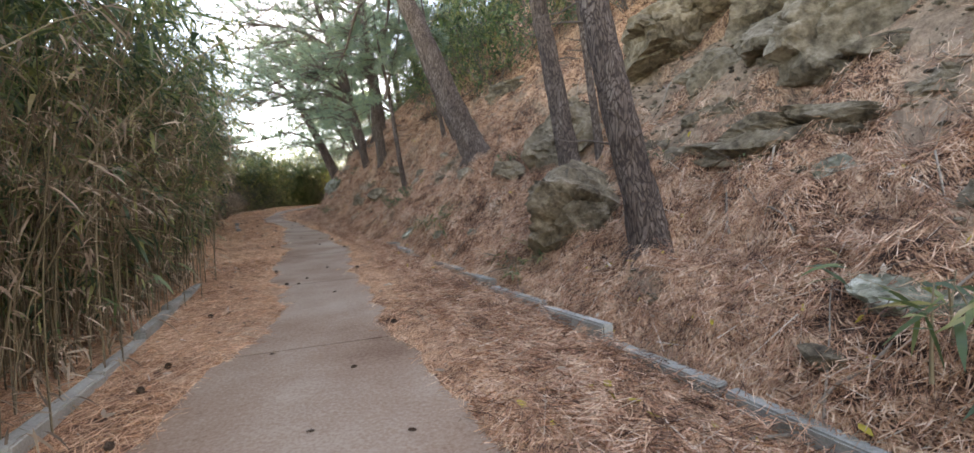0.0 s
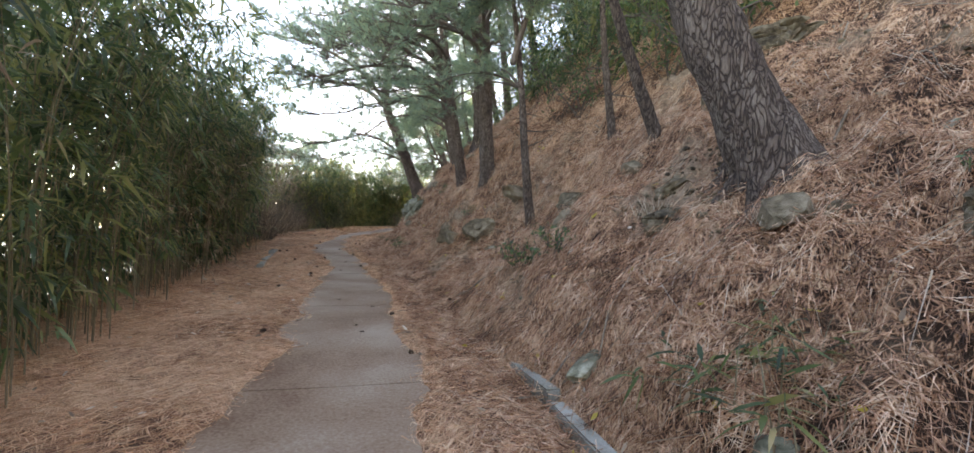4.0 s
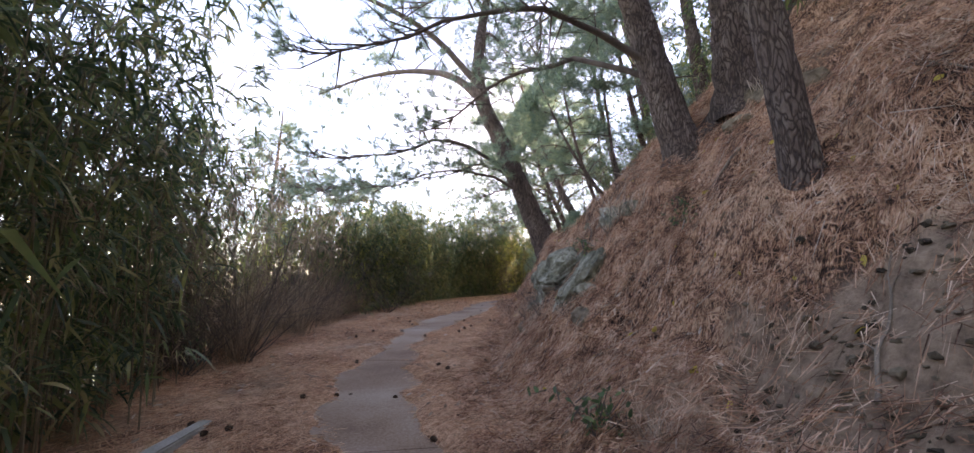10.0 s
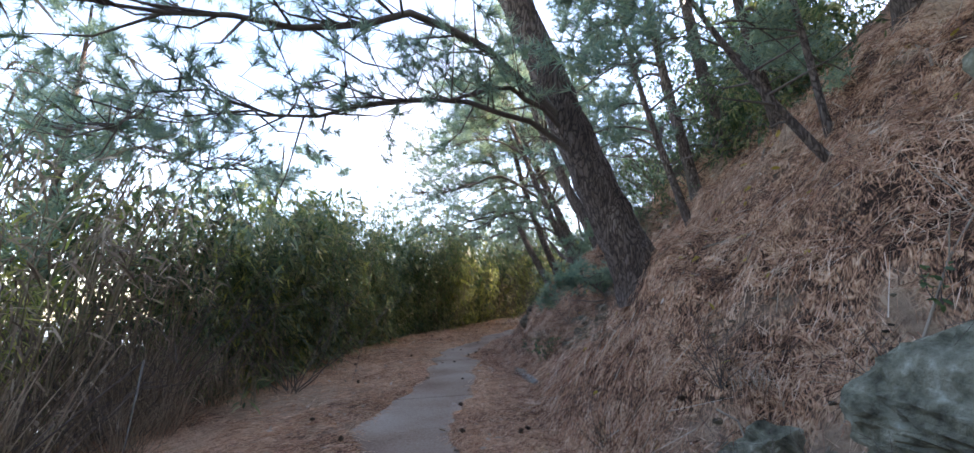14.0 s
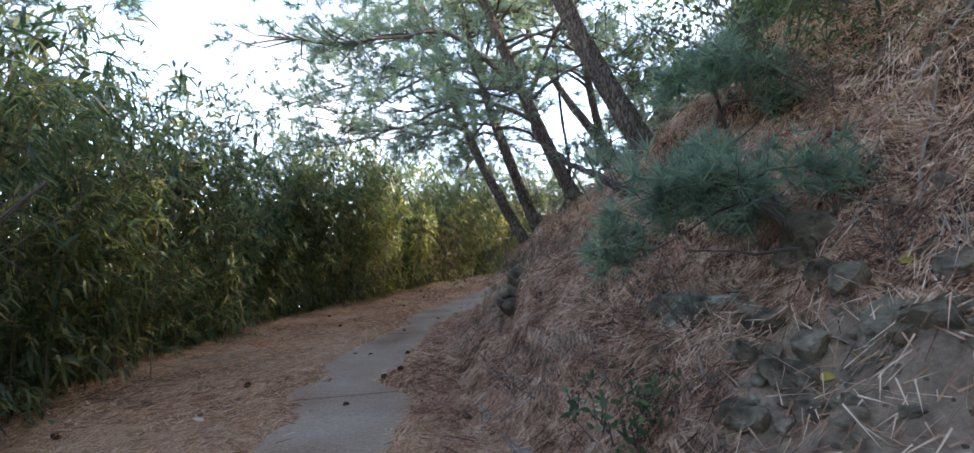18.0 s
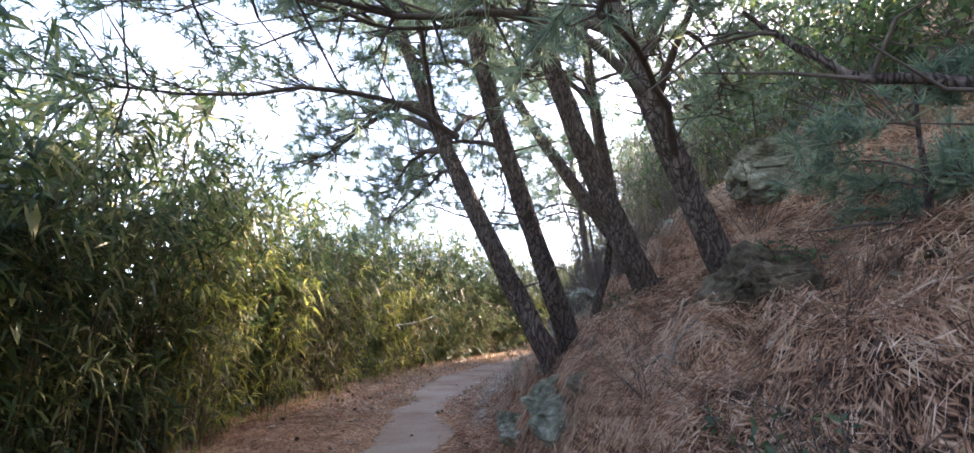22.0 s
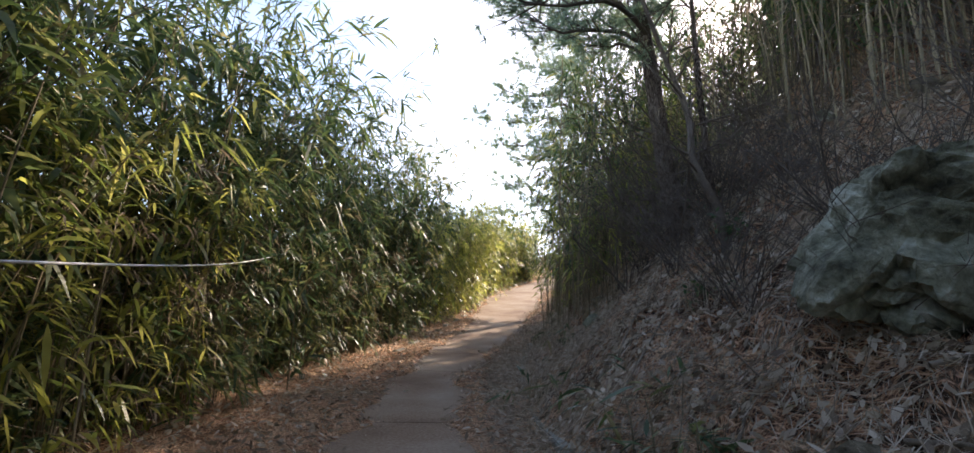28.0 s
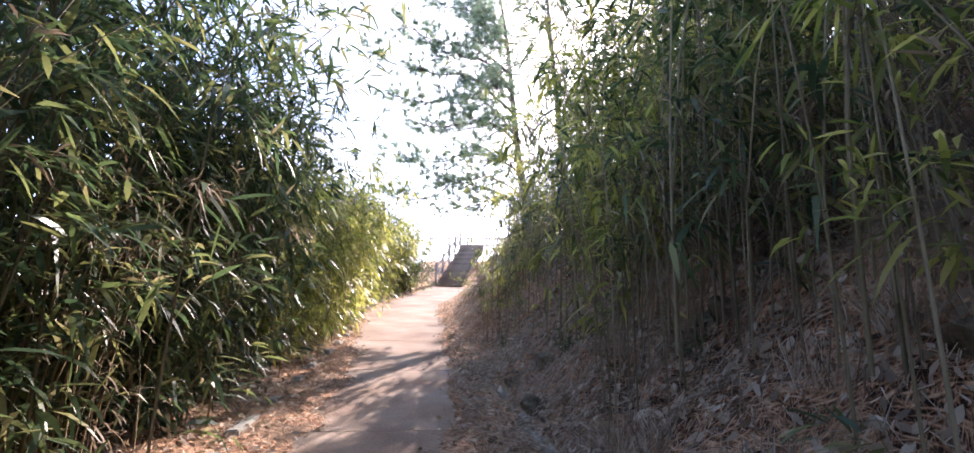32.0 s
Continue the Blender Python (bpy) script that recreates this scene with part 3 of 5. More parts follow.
U = np.where(U > 10, 10 + (U - 10) * squeeze, U)
X, Y = plan(S, U)
Z = ground(S, U)
ns, nu = S.shape
i, j = np.meshgrid(np.arange(ns - 1), np.arange(nu - 1), indexing="ij")
quads = np.stack((i * nu + j, (i + 1) * nu + j, (i + 1) * nu + j + 1, i * nu + j + 1), -1).reshape(-1, 4)[:, ::-1]
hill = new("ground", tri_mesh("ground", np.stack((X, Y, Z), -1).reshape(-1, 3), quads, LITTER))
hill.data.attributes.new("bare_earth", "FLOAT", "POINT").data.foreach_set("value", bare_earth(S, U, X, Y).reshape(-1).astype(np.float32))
# steers the painted shade: 0 on the flat, 1 on the bank
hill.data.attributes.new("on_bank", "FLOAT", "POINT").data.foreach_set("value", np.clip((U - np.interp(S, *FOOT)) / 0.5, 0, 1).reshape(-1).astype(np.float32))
tagged(hill, "hillside and path verge covered in rust-brown fallen pine needles", "ground", kind="structure")

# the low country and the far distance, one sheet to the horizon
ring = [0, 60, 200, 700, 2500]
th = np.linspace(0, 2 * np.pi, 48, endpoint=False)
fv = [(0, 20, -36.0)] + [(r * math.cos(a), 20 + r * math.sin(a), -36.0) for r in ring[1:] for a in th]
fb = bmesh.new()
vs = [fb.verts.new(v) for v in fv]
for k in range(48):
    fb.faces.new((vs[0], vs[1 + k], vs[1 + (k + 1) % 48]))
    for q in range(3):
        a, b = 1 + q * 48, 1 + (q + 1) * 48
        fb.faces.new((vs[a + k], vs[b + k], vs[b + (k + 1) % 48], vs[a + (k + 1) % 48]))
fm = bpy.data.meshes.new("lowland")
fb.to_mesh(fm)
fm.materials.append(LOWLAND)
tagged(new("lowland", fm), "low country far below the path, haze painted into its pale colours", "ground", kind="structure")

# the concrete path: slabs with open joints between them
path_top = tagged(new("path"), "worn grey-brown concrete footpath half buried under pine needles", "path", kind="structure")
joint = -13.0
while joint < 72.6:
    ps = np.linspace(joint, min(joint + 2.9, 72.6) - 0.016, 13)
    PS, PU = np.meshgrid(ps, np.linspace(-1, 1, 9), indexing="ij")
    PU = np.where(PU < 0, -PU * (np.interp(PS, *BARE_L) - 0.45), PU * (np.interp(PS, *BARE_R) + 0.45))
    PU = np.clip(PU, -1.75, np.interp(PS, *FOOT) - 0.1)
    PX, PY = plan(PS, PU)
    PZ = np.interp(PS, RUN, LINE[:, 2]) + 0.006 * rough2(PX, PY, 1.2, 3, 5)
    i, j = np.meshgrid(np.arange(12), np.arange(8), indexing="ij")
    quads = np.stack((i * 9 + j, (i + 1) * 9 + j, (i + 1) * 9 + j + 1, i * 9 + j + 1), -1).reshape(-1, 4)[:, ::-1]
    top_v = np.stack((PX, PY, PZ), -1).reshape(-1, 3)
    low_v = top_v - [0, 0, 0.12]
    ends = np.concatenate([[[q + 1, q, q + 117, q + 118], [q + 108, q + 109, q + 226, q + 225]] for q in range(8)])
    piece("slab", tri_mesh("slab", np.vstack((top_v, low_v)), np.vstack((quads, ends)), CONCRETE, False), path_top)
    joint += 2.9


# ---- pines ----
def unit(v):
    v = np.asarray(v, float)
    return v / (np.linalg.norm(v) + 1e-9)


def pine(x, y, thick, way, height, label, seed, crown=0.4, limbs=16, reach=2.0, bend=0.5, knots=None, tufts=7, fork=None, sides=14, aim=None, sunk=0.25, first_z=None, spray=13, boughs=(), fat=1.0):
    """A pine: trunk, one mesh a main limb's wood, one crown of needle tufts. way: the lean at the foot; aim: where limbs rather grow."""
    rng = np.random.default_rng(seed)
    z0 = ground_at(x, y) if first_z is None else first_z
    top = new("pine_tree")
    top.location = (x, y, z0)
    tagged(top, label, "tree", "pine trees on the bank")
    w = unit(way)
    n = max(10, int(height * 7))
    k = np.linspace(0, 1, n)
    if knots is not None:
        kn = spline([(-w[0] * sunk, -w[1] * sunk, -sunk)] + list(knots), 10)
        d = np.concatenate([[0], np.cumsum(np.linalg.norm(np.diff(kn, axis=0), axis=1))])
        axis = np.stack([np.interp(k * d[-1], d, kn[:, c]) for c in range(3)], 1)
        height = d[-1]
    else:
        up = np.array([0, 0, 1.0])
        step = [w * (1 - bend * q) + up * bend * q for q in k]
        step = np.array([unit(q) for q in step]) * height / n
        axis = np.cumsum(step, axis=0) - step[0] - w * sunk
        axis[:, :2] += np.stack([np.sin(k * 7 + rng.random() * 6), np.sin(k * 6 + rng.random() * 6)], 1) * thick * 0.35 * k[:, None]
    rad = thick * 0.5 * (1 - 0.82 * k ** 1.1) * (1 + 0.45 * np.exp(-k * height / 0.25))
    v, f = tube(axis, rad, sides, 0.16, rng)
    piece("trunk", tri_mesh("trunk", v, f, BARK), top)
    if thick > 0.3 and knots is None:
        for q in range(5):
            az = math.pi + (q - 2) * 0.75 + rng.normal(0, 0.2)
            far = thick * rng.uniform(0.8, 1.4)
            rp = []
            for e in np.linspace(0.1, 1, 6):
                rx_, ry_ = x + math.cos(az + 0.3 * e) * far * e, y + math.sin(az + 0.3 * e) * far * e
                rp.append((rx_ - x, ry_ - y, ground_at(rx_, ry_) - z0 + 0.22 * thick * (1 - e) ** 2 + 0.02 - 0.08 * e))
            rv, rf = tube(rp, np.linspace(0.2, 0.05, 6) * thick, 8, 0.2, rng)
            piece("root", tri_mesh("root", rv, rf, BARK), top)
    wood, green = Pile(), Pile()

    def finish(name):
        nonlocal wood
        if wood.n:
            piece(name, wood.mesh(name, TWIG), top)
        wood = Pile()

    def at(q):
        return np.array([np.interp(q, k, axis[:, c]) for c in range(3)])

    starts = crown + (0.97 - crown) * np.sort(rng.random(limbs)) ** 0.9
    for q in starts:
        p = at(q)
        az = rng.random() * 2 * math.pi
        out = np.array([math.cos(az), math.sin(az), 0])
        if aim is not None:
            out = unit(out + np.array([*aim, 0]))
        ln = reach * (1.3 - 0.85 * (q - crown) / (1 - crown)) * rng.uniform(0.7, 1.15)
        tilt = rng.uniform(-0.1, 0.45)
        m = 9
        kk = np.linspace(0, 1, m)
        pts = p + out * (kk * ln)[:, None]
        pts[:, 2] += ln * (tilt * kk + 0.16 * np.sin(kk * math.pi * 1.2 + rng.random()))
        pts[:, :2] += np.cumsum(rng.normal(0, 0.03 * ln, (m, 2)), axis=0) * kk[:, None]
        br = max(0.009, np.interp(q, k, rad) * 0.42)
        wood.add(*tube(pts, br * (1 - 0.85 * kk), 5))
        for b in range(int(8 + ln * 6)):
            c = rng.uniform(0.2, 1.0)
            r = np.array([np.interp(c, kk, pts[:, e]) for e in range(3)])
            sd = unit(out * 0.9 + np.array([rng.normal(0, 0.8), rng.normal(0, 0.8), rng.normal(0.1, 0.3)]))
            sl = ln * rng.uniform(0.14, 0.34)
            tip = r + sd * sl + np.array([0, 0, sl * 0.15])
            wood.add(*tube([r, (r + tip) / 2 + [0, 0, -0.02], tip], [br * 0.3, br * 0.2, 0.003], 3))
            cc = np.concatenate([rng.uniform(0.35, 1.0, tufts - 1), [1.0]])
            root = r + (tip - r) * cc[:, None] + rng.normal(0, 0.05, (tufts, 3))
            root = np.repeat(root, spray, axis=0)
            nd = sd * 0.75 + rng.normal(0, 0.75, (len(root), 3)) + [0, 0, 0.25]
            green.add(*needles(root, nd, rng.uniform(0.10, 0.16, len(root)), 0.0125 * min(fat, 1.5), rng))
        finish("limb")
    for tip, br in boughs:
        tip = np.array(tip, float) - [x, y, z0]
        gap = np.linalg.norm(axis[:, :2] - tip[:2], axis=1)
        p = at(np.clip(np.interp(tip[2] - 0.12 * np.min(gap), axis[:, 2], k), 0.1, 0.97))
        ln = np.linalg.norm(tip - p)
        kk = np.linspace(0, 1, 12)
        pts = p + (tip - p) * kk[:, None]
        pts[:, 2] += ln * 0.09 * np.sin(kk * 5.2)
        pts += np.cumsum(rng.normal(0, 0.018 * ln, (12, 3)), axis=0) * (kk * (1 - kk) * 3)[:, None]
        wood.add(*tube(pts, br * (1 - 0.85 * kk), 7, 0.12, rng))
        out = unit(tip - p)
        for b in range(int(9 + ln * 8)):
            c = 1 - 0.8 * rng.random() ** 1.2
            r = np.array([np.interp(c, kk, pts[:, e]) for e in range(3)])
            sd = unit(out * 0.8 + np.array([rng.normal(0, 0.8), rng.normal(0, 0.8), rng.normal(0.0, 0.35)]))
            sl = rng.uniform(0.25, 0.95) * min(1.0, 0.35 + ln * 0.2)
            mid, end = r + sd * sl * 0.5 + [0, 0, -0.04], r + sd * sl + [0, 0, sl * 0.12]
            wood.add(*tube([r, mid, end], [br * 0.28, br * 0.16, 0.003], 4))
            for e in range(2):
                o = mid + (end - mid) * rng.random()
                e2 = o + unit(sd * 0.7 + rng.normal(0, 0.6, 3)) * rng.uniform(0.12, 0.3)
                wood.add(*tube([o, e2], [0.004, 0.002], 3))
                root = np.repeat(o + (e2 - o) * rng.uniform(0.3, 1.0, (4, 1)), 13, axis=0)
                nd = unit(e2 - o) * 0.85 + rng.normal(0, 0.62, (len(root), 3)) + [0, 0, 0.12]
                green.add(*needles(root, nd, rng.uniform(0.10, 0.16, len(root)) * (0.6 + 0.4 * fat), 0.0075 * fat, rng))
        finish("limb")
    # dead stubs below the crown
    for b in range(int(3 + crown * 8)):
        q = rng.uniform(0.12, crown)
        p = at(q)
        az = rng.random() * 2 * math.pi
        d = np.array([math.cos(az), math.sin(az), rng.uniform(-0.1, 0.4)])
        ln = rng.uniform(0.15, 0.9)
        kk = np.linspace(0, 1, 5)[:, None]
        wood.add(*tube(p + d * kk * ln + rng.normal(0, 0.03, (5, 3)) * kk, np.linspace(0.014, 0.003, 5), 4))
        finish("dead_branch")
    if fork:
        for pts, r0 in fork:
            pp = spline(pts, 6)
            wood.add(*tube(pp, np.linspace(r0, 0.02, len(pp)), 10, 0.12, rng))
            for b in range(limbs * 2):
                c = rng.uniform(0.3, 1.0)
                r = pp[int(c * (len(pp) - 1))]
                sd = unit([rng.normal(), rng.normal(), rng.normal(0.15, 0.4)])
                ln = reach * rng.uniform(0.25, 0.6)
                kk = np.linspace(0, 1, 6)
                lim = r + sd * (kk * ln)[:, None]
                lim[:, 2] += 0.12 * ln * np.sin(kk * 3)
                wood.add(*tube(lim, 0.018 * (1 - 0.85 * kk), 4))
                for e in range(6):
                    o = lim[rng.integers(2, 6)] + rng.normal(0, 0.13, 3)
                    root = np.repeat(o + rng.normal(0, 0.05, (tufts, 3)), spray, axis=0)
                    nd = sd * 0.6 + rng.normal(0, 0.8, (len(root), 3)) + [0, 0, 0.25]
                    green.add(*needles(root, nd, rng.uniform(0.09, 0.15, len(root)), 0.0085, rng))
            finish("limb")
    if green.n:
        tagged(piece("crown", green.mesh("crown", NEEDLE, False), top), kind="stuff", label="blue-green needle tufts with gaps between them")
    return top


# x, y, thickness, lean, height, first limb, limbs, reach, seed
PINES = [
    (1.45, 4.67, 0.35, (-0.17, 0.06, 0.98), 9.0, 0.55, 12, 2.2, 1), (1.19, 7.14, 0.32, (-0.13, 0.1, 0.98), 9.0, 0.55, 12, 2.2, 2),
    (1.70, 7.5, 0.14, (-0.08, 0.1, 0.98), 5.0, 0.6, 10, 1.2, 3), (-0.2, 10.35, 0.56, (-0.42, 0.1, 0.9), 9.0, 0.45, 14, 2.4, 4),
    (-1.13, 13.87, 0.13, (-0.13, -0.1, 0.97), 5.0, 0.45, 8, 1.3, 6),
    (-0.75, 12.45, 0.16, (-0.36, -0.15, 0.9), 6.5, 0.5, 9, 1.6, 7), (-4.4, 18.05, 0.27, (-0.14, -0.12, 0.97), 8.0, 0.27, 18, 3.2, 8),
    (-3.6, 17.15, 0.34, (-0.06, -0.1, 0.98), 9.0, 0.28, 18, 3.4, 9), (-4.98, 20.25, 0.42, (-0.26, -0.05, 0.96), 9.5, 0.3, 20, 3.4, 10),
    (-4.3, 20.3, 0.58, (-0.05, -0.05, 0.98), 9.0, 0.45, 14, 2.4, 11), (-4.05, 25.0, 0.34, (-0.15, -0.1, 0.97), 7.5, 0.4, 14, 1.8, 13),
    (-7.66, 32.1, 0.22, (-0.46, -0.05, 0.88), 7.5, 0.28, 22, 2.9, 15), (-7.28, 30.0, 0.28, (-0.45, 0.1, 0.89), 7.0, 0.4, 14, 1.9, 16),
    (-7.4, 33.4, 0.28, (-0.45, 0.0, 0.88), 8.0, 0.4, 18, 2.6, 17), (-8.33, 33.72, 0.23, (-0.47, 0.1, 0.88), 7.5, 0.33, 24, 2.9, 18),
    (-8.12, 33.8, 0.24, (-0.36, -0.05, 0.93), 8.0, 0.38, 20, 2.7, 19), (-5.4, 36.4, 0.30, (-0.62, 0.16, 0.77), 7.0, 0.6, 10, 2.0, 20),
    (-3.28, 41.2, 0.24, (-0.1, 0.1, 0.98), 8.0, 0.3, 24, 2.0, 21), (-3.4, 40.7, 0.09, (-0.15, 0.0, 0.98), 5.0, 0.5, 9, 1.2, 22),
    (-5.2, 25.9, 0.16, (-0.25, -0.1, 0.95), 6.0, 0.3, 14, 1.7, 23), (-5.9, 27.5, 0.2, (-0.2, -0.1, 0.96), 6.5, 0.3, 14, 1.8, 24),
    (-6.3, 35.4, 0.24, (-0.2, -0.1, 0.96), 7.0, 0.35, 14, 1.9, 25), (8.9, 51.2, 0.3, (-0.16, 0.1, 0.97), 11.0, 0.3, 16, 2.6, 26), 
    # added pine, trunk hidden by bamboo; its crown keeps sun off the near hedge
    (5.6, 48.3, 0.2, (-0.1, 0.05, 0.98), 9.5, 0.5, 16, 2.4, 37),
    (-2.8, 23.0, 0.3, (-0.2, -0.1, 0.96), 8.0, 0.4, 14, 2.0, 27), (-4.9, 29.0, 0.3, (-0.2, -0.1, 0.96), 8.0, 0.4, 14, 2.0, 28),
    (-6.1, 23.15, 0.08, (-0.55, 0.1, 0.8), 3.6, 0.35, 10, 1.2, 33), (-5.9, 23.5, 0.07, (-0.1, 0.05, 0.98), 4.5, 0.4, 9, 1.2, 34), (-6.4, 26.2, 0.12, (-0.3, -0.1, 0.94), 5.0, 0.25, 14, 1.6, 35),
    (-15.2, 24.6, 0.2, (0.1, 0.0, 0.98), 6.5, 0.3, 16, 2.6, 29), (-15.8, 30.2, 0.2, (0.15, 0.0, 0.98), 6.0, 0.3, 14, 2.2, 30),
]
# long boughs that reach out over the path: tree, tips in the world, thickness at the trunk
BOUGHS = {
    18: [((-11.2, 35.6, 5.35), 0.045), ((-10.2, 35.9, 5.1), 0.03), ((-9.8, 36.1, 4.85), 0.028), ((-10.5, 34.8, 5.5), 0.035), ((-10.8, 36.6, 5.7), 0.04), ((-9.9, 37.2, 5.3), 0.035)],
    19: [((-9.6, 35.6, 5.2), 0.03), ((-8.2, 35.6, 4.9), 0.025), ((-9.9, 33.6, 5.8), 0.035)],
    15: [((-11.4, 30.0, 5.6), 0.045), ((-11.2, 31.1, 4.9), 0.04), ((-10.2, 30.2, 4.5), 0.03), ((-10.6, 32.2, 5.3), 0.04), ((-9.3, 29.2, 5.0), 0.03)],
    8: [((-8.2, 15.5, 5.55), 0.055), ((-7.6, 16.5, 5.45), 0.05), ((-7.2, 14.8, 5.85), 0.05), ((-6.6, 17.6, 4.9), 0.04), ((-6.0, 15.8, 5.0), 0.04)],
    9: [((-6.9, 16.2, 6.4), 0.05), ((-5.2, 14.9, 5.9), 0.045), ((-3.1, 15.6, 5.8), 0.04)],
    10: [((-9.2, 18.4, 5.2), 0.05), ((-8.4, 17.2, 6.0), 0.05), ((-8.9, 20.8, 4.9), 0.045)],
    29: [((-11.2, 22.1, 4.55), 0.035), ((-11.2, 23.4, 4.5), 0.035)],
    26: [((4.3, 54.1, 7.8), 0.05), ((4.8, 53.8, 9.0), 0.05), ((3.6, 53.3, 10.5), 0.05), ((4.0, 52.1, 12.0), 0.05), ((3.8, 52.9, 12.8), 0.05), ((5.8, 51.6, 8.7), 0.04), ((6.0, 52.7, 7.1), 0.04),
         ((5.8, 50.7, 11.0), 0.045), ((5.9, 51.4, 13.5), 0.045), ((4.5, 51.2, 9.9), 0.04), ((4.9, 52.3, 7.9), 0.04), ((2.8, 53.1, 11.4), 0.05), ((5.2, 53.6, 10.2), 0.04), ((4.6, 52.8, 14.2), 0.04)],
    21: [((-4.6, 42.4, 7.2), 0.03), ((-4.2, 43.2, 8.0), 0.03), ((-4.4, 41.6, 6.4), 0.025)],
}
for px, py, th_, lean, ht, cr, nl, rc, sd in PINES:
    kind_word = "thick" if th_ > 0.32 else ("slender" if th_ > 0.15 else "thin young")
    pine(px, py, th_, lean, ht, f"{kind_word} leaning pine with plated dark bark on the bank", sd, cr, nl, rc, aim=(-0.7, 0.8) if sd == 26 else (-0.45, -0.1), boughs=BOUGHS.get(sd, ()), fat=2.2 if sd == 26 else 1.0)
# the young pine that forks at head height
pine(-2.36, 14.05, 0.16, (-0.12, -0.08, 0.98), 5.5, "thin dark pine that forks above head height on the bank", 5, 0.45, 9, 1.5,
     fork=[([(-0.35, -0.25, 2.6), (-0.2, -0.2, 3.2), (0.1, -0.2, 4.2), (0.2, -0.1, 5.2)], 0.05)])
pine(-7.4, 27.1, 0.04, (-0.8, 0.05, 0.35), 0.9, "young green pine sapling on the bank", 31, 0.15, 9, 0.75, tufts=4, spray=13, sunk=0.1, sides=7)
pine(-7.0, 28.7, 0.05, (-0.35, -0.2, 0.8), 1.1, "young green pine sapling on the bank", 36, 0.2, 9, 0.6, tufts=4, spray=13, sunk=0.1, sides=7)
pine(-7.3, 31.0, 0.05, (-0.35, -0.3, 0.8), 1.2, "young green pine sapling on the bank above the rock", 32, 0.2, 9, 0.65, tufts=4, spray=13, sunk=0.1, sides=7)
cs = Pile()
cpts = spline([(0, 0, -0.2), (0.12, 0.02, 0.35), (0.3, 0.05, 0.8), (0.36, 0.0, 1.5), (0.25, -0.05, 2.4), (0.2, 0.0, 3.6)], 8)
cs.add(*tube(cpts, np.linspace(0.055, 0.02, len(cpts)), 9, 0.12, np.random.default_rng(3)))
bent = tagged(new("bent_sapling"), "dark bent leafless stem growing beside the twin pines", "tree")
bent.location = (-7.92, 33.8, ground_at(-7.92, 33.8))
piece("stem", cs.mesh("stem", BARK), bent)
# a dead trunk fallen across the bank, its thin end hanging over the path
dpts = spline([(-7.3, 28.6, 3.1), (-7.75, 29.08, 3.16), (-8.06, 29.5, 3.47), (-8.3, 30.0, 3.8), (-8.48, 30.5, 4.2), (-8.5, 30.85, 4.75)], 8)
drng = np.random.default_rng(18)
dpts = dpts + np.cumsum(drng.normal(0, 0.012, dpts.shape), axis=0)
dead_tree = tagged(new("dead_tree"), "bare dark dead pine fallen across the bank towards the path", "tree")
dead_tree.location = dpts[6]
dl = Pile()
dl.add(*tube(dpts - dpts[6], np.linspace(0.055, 0.012, len(dpts)), 9, 0.25, drng))
piece("trunk", dl.mesh("trunk", BARK), dead_tree)
for q in range(16):
    p0 = dpts[int(drng.integers(8, len(dpts) - 1))] - dpts[6]
    p1 = p0 + drng.normal(0, 0.32, 3) + [-0.1, 0.15, 0.08]
    dl = Pile()
    dl.add(*tube([p0, (p0 + p1) / 2 + drng.normal(0, 0.04, 3), p1], [0.012, 0.008, 0.003], 5))
    piece("dead_branch", dl.mesh("dead_branch", TWIG), dead_tree)
# a leafless tree with a winding stem among the brushwood
bt = Pile()
brng = np.random.default_rng(28)
bpts = spline([(0, 0, -0.2), (0.02, 0.1, 0.4), (-0.12, 0.25, 0.9), (0.1, 0.4, 1.5), (-0.05, 0.6, 2.3), (-0.25, 0.8, 3.3), (-0.2, 1.0, 4.4)], 8)
bt.add(*tube(bpts, np.linspace(0.05, 0.012, len(bpts)), 9, 0.15, brng))
for q in range(34):
    p0 = bpts[int(brng.integers(14, len(bpts) - 1))]
    p1 = p0 + np.array([brng.normal(0, 0.4), brng.normal(0, 0.4), brng.uniform(0.1, 0.7)])
    p2 = p1 + brng.normal(0, 0.22, 3) + [0, 0, 0.15]
    bt.add(*tube([p0, p1, p2], [0.012, 0.006, 0.002], 4))
bare_tree = tagged(new("bare_tree"), "leafless thin tree with a winding grey stem on the bank", "tree")
bare_tree.location = (-4.12, 40.23, ground_at(-4.12, 40.23))
piece("stem", bt.mesh("stem", TWIG), bare_tree)
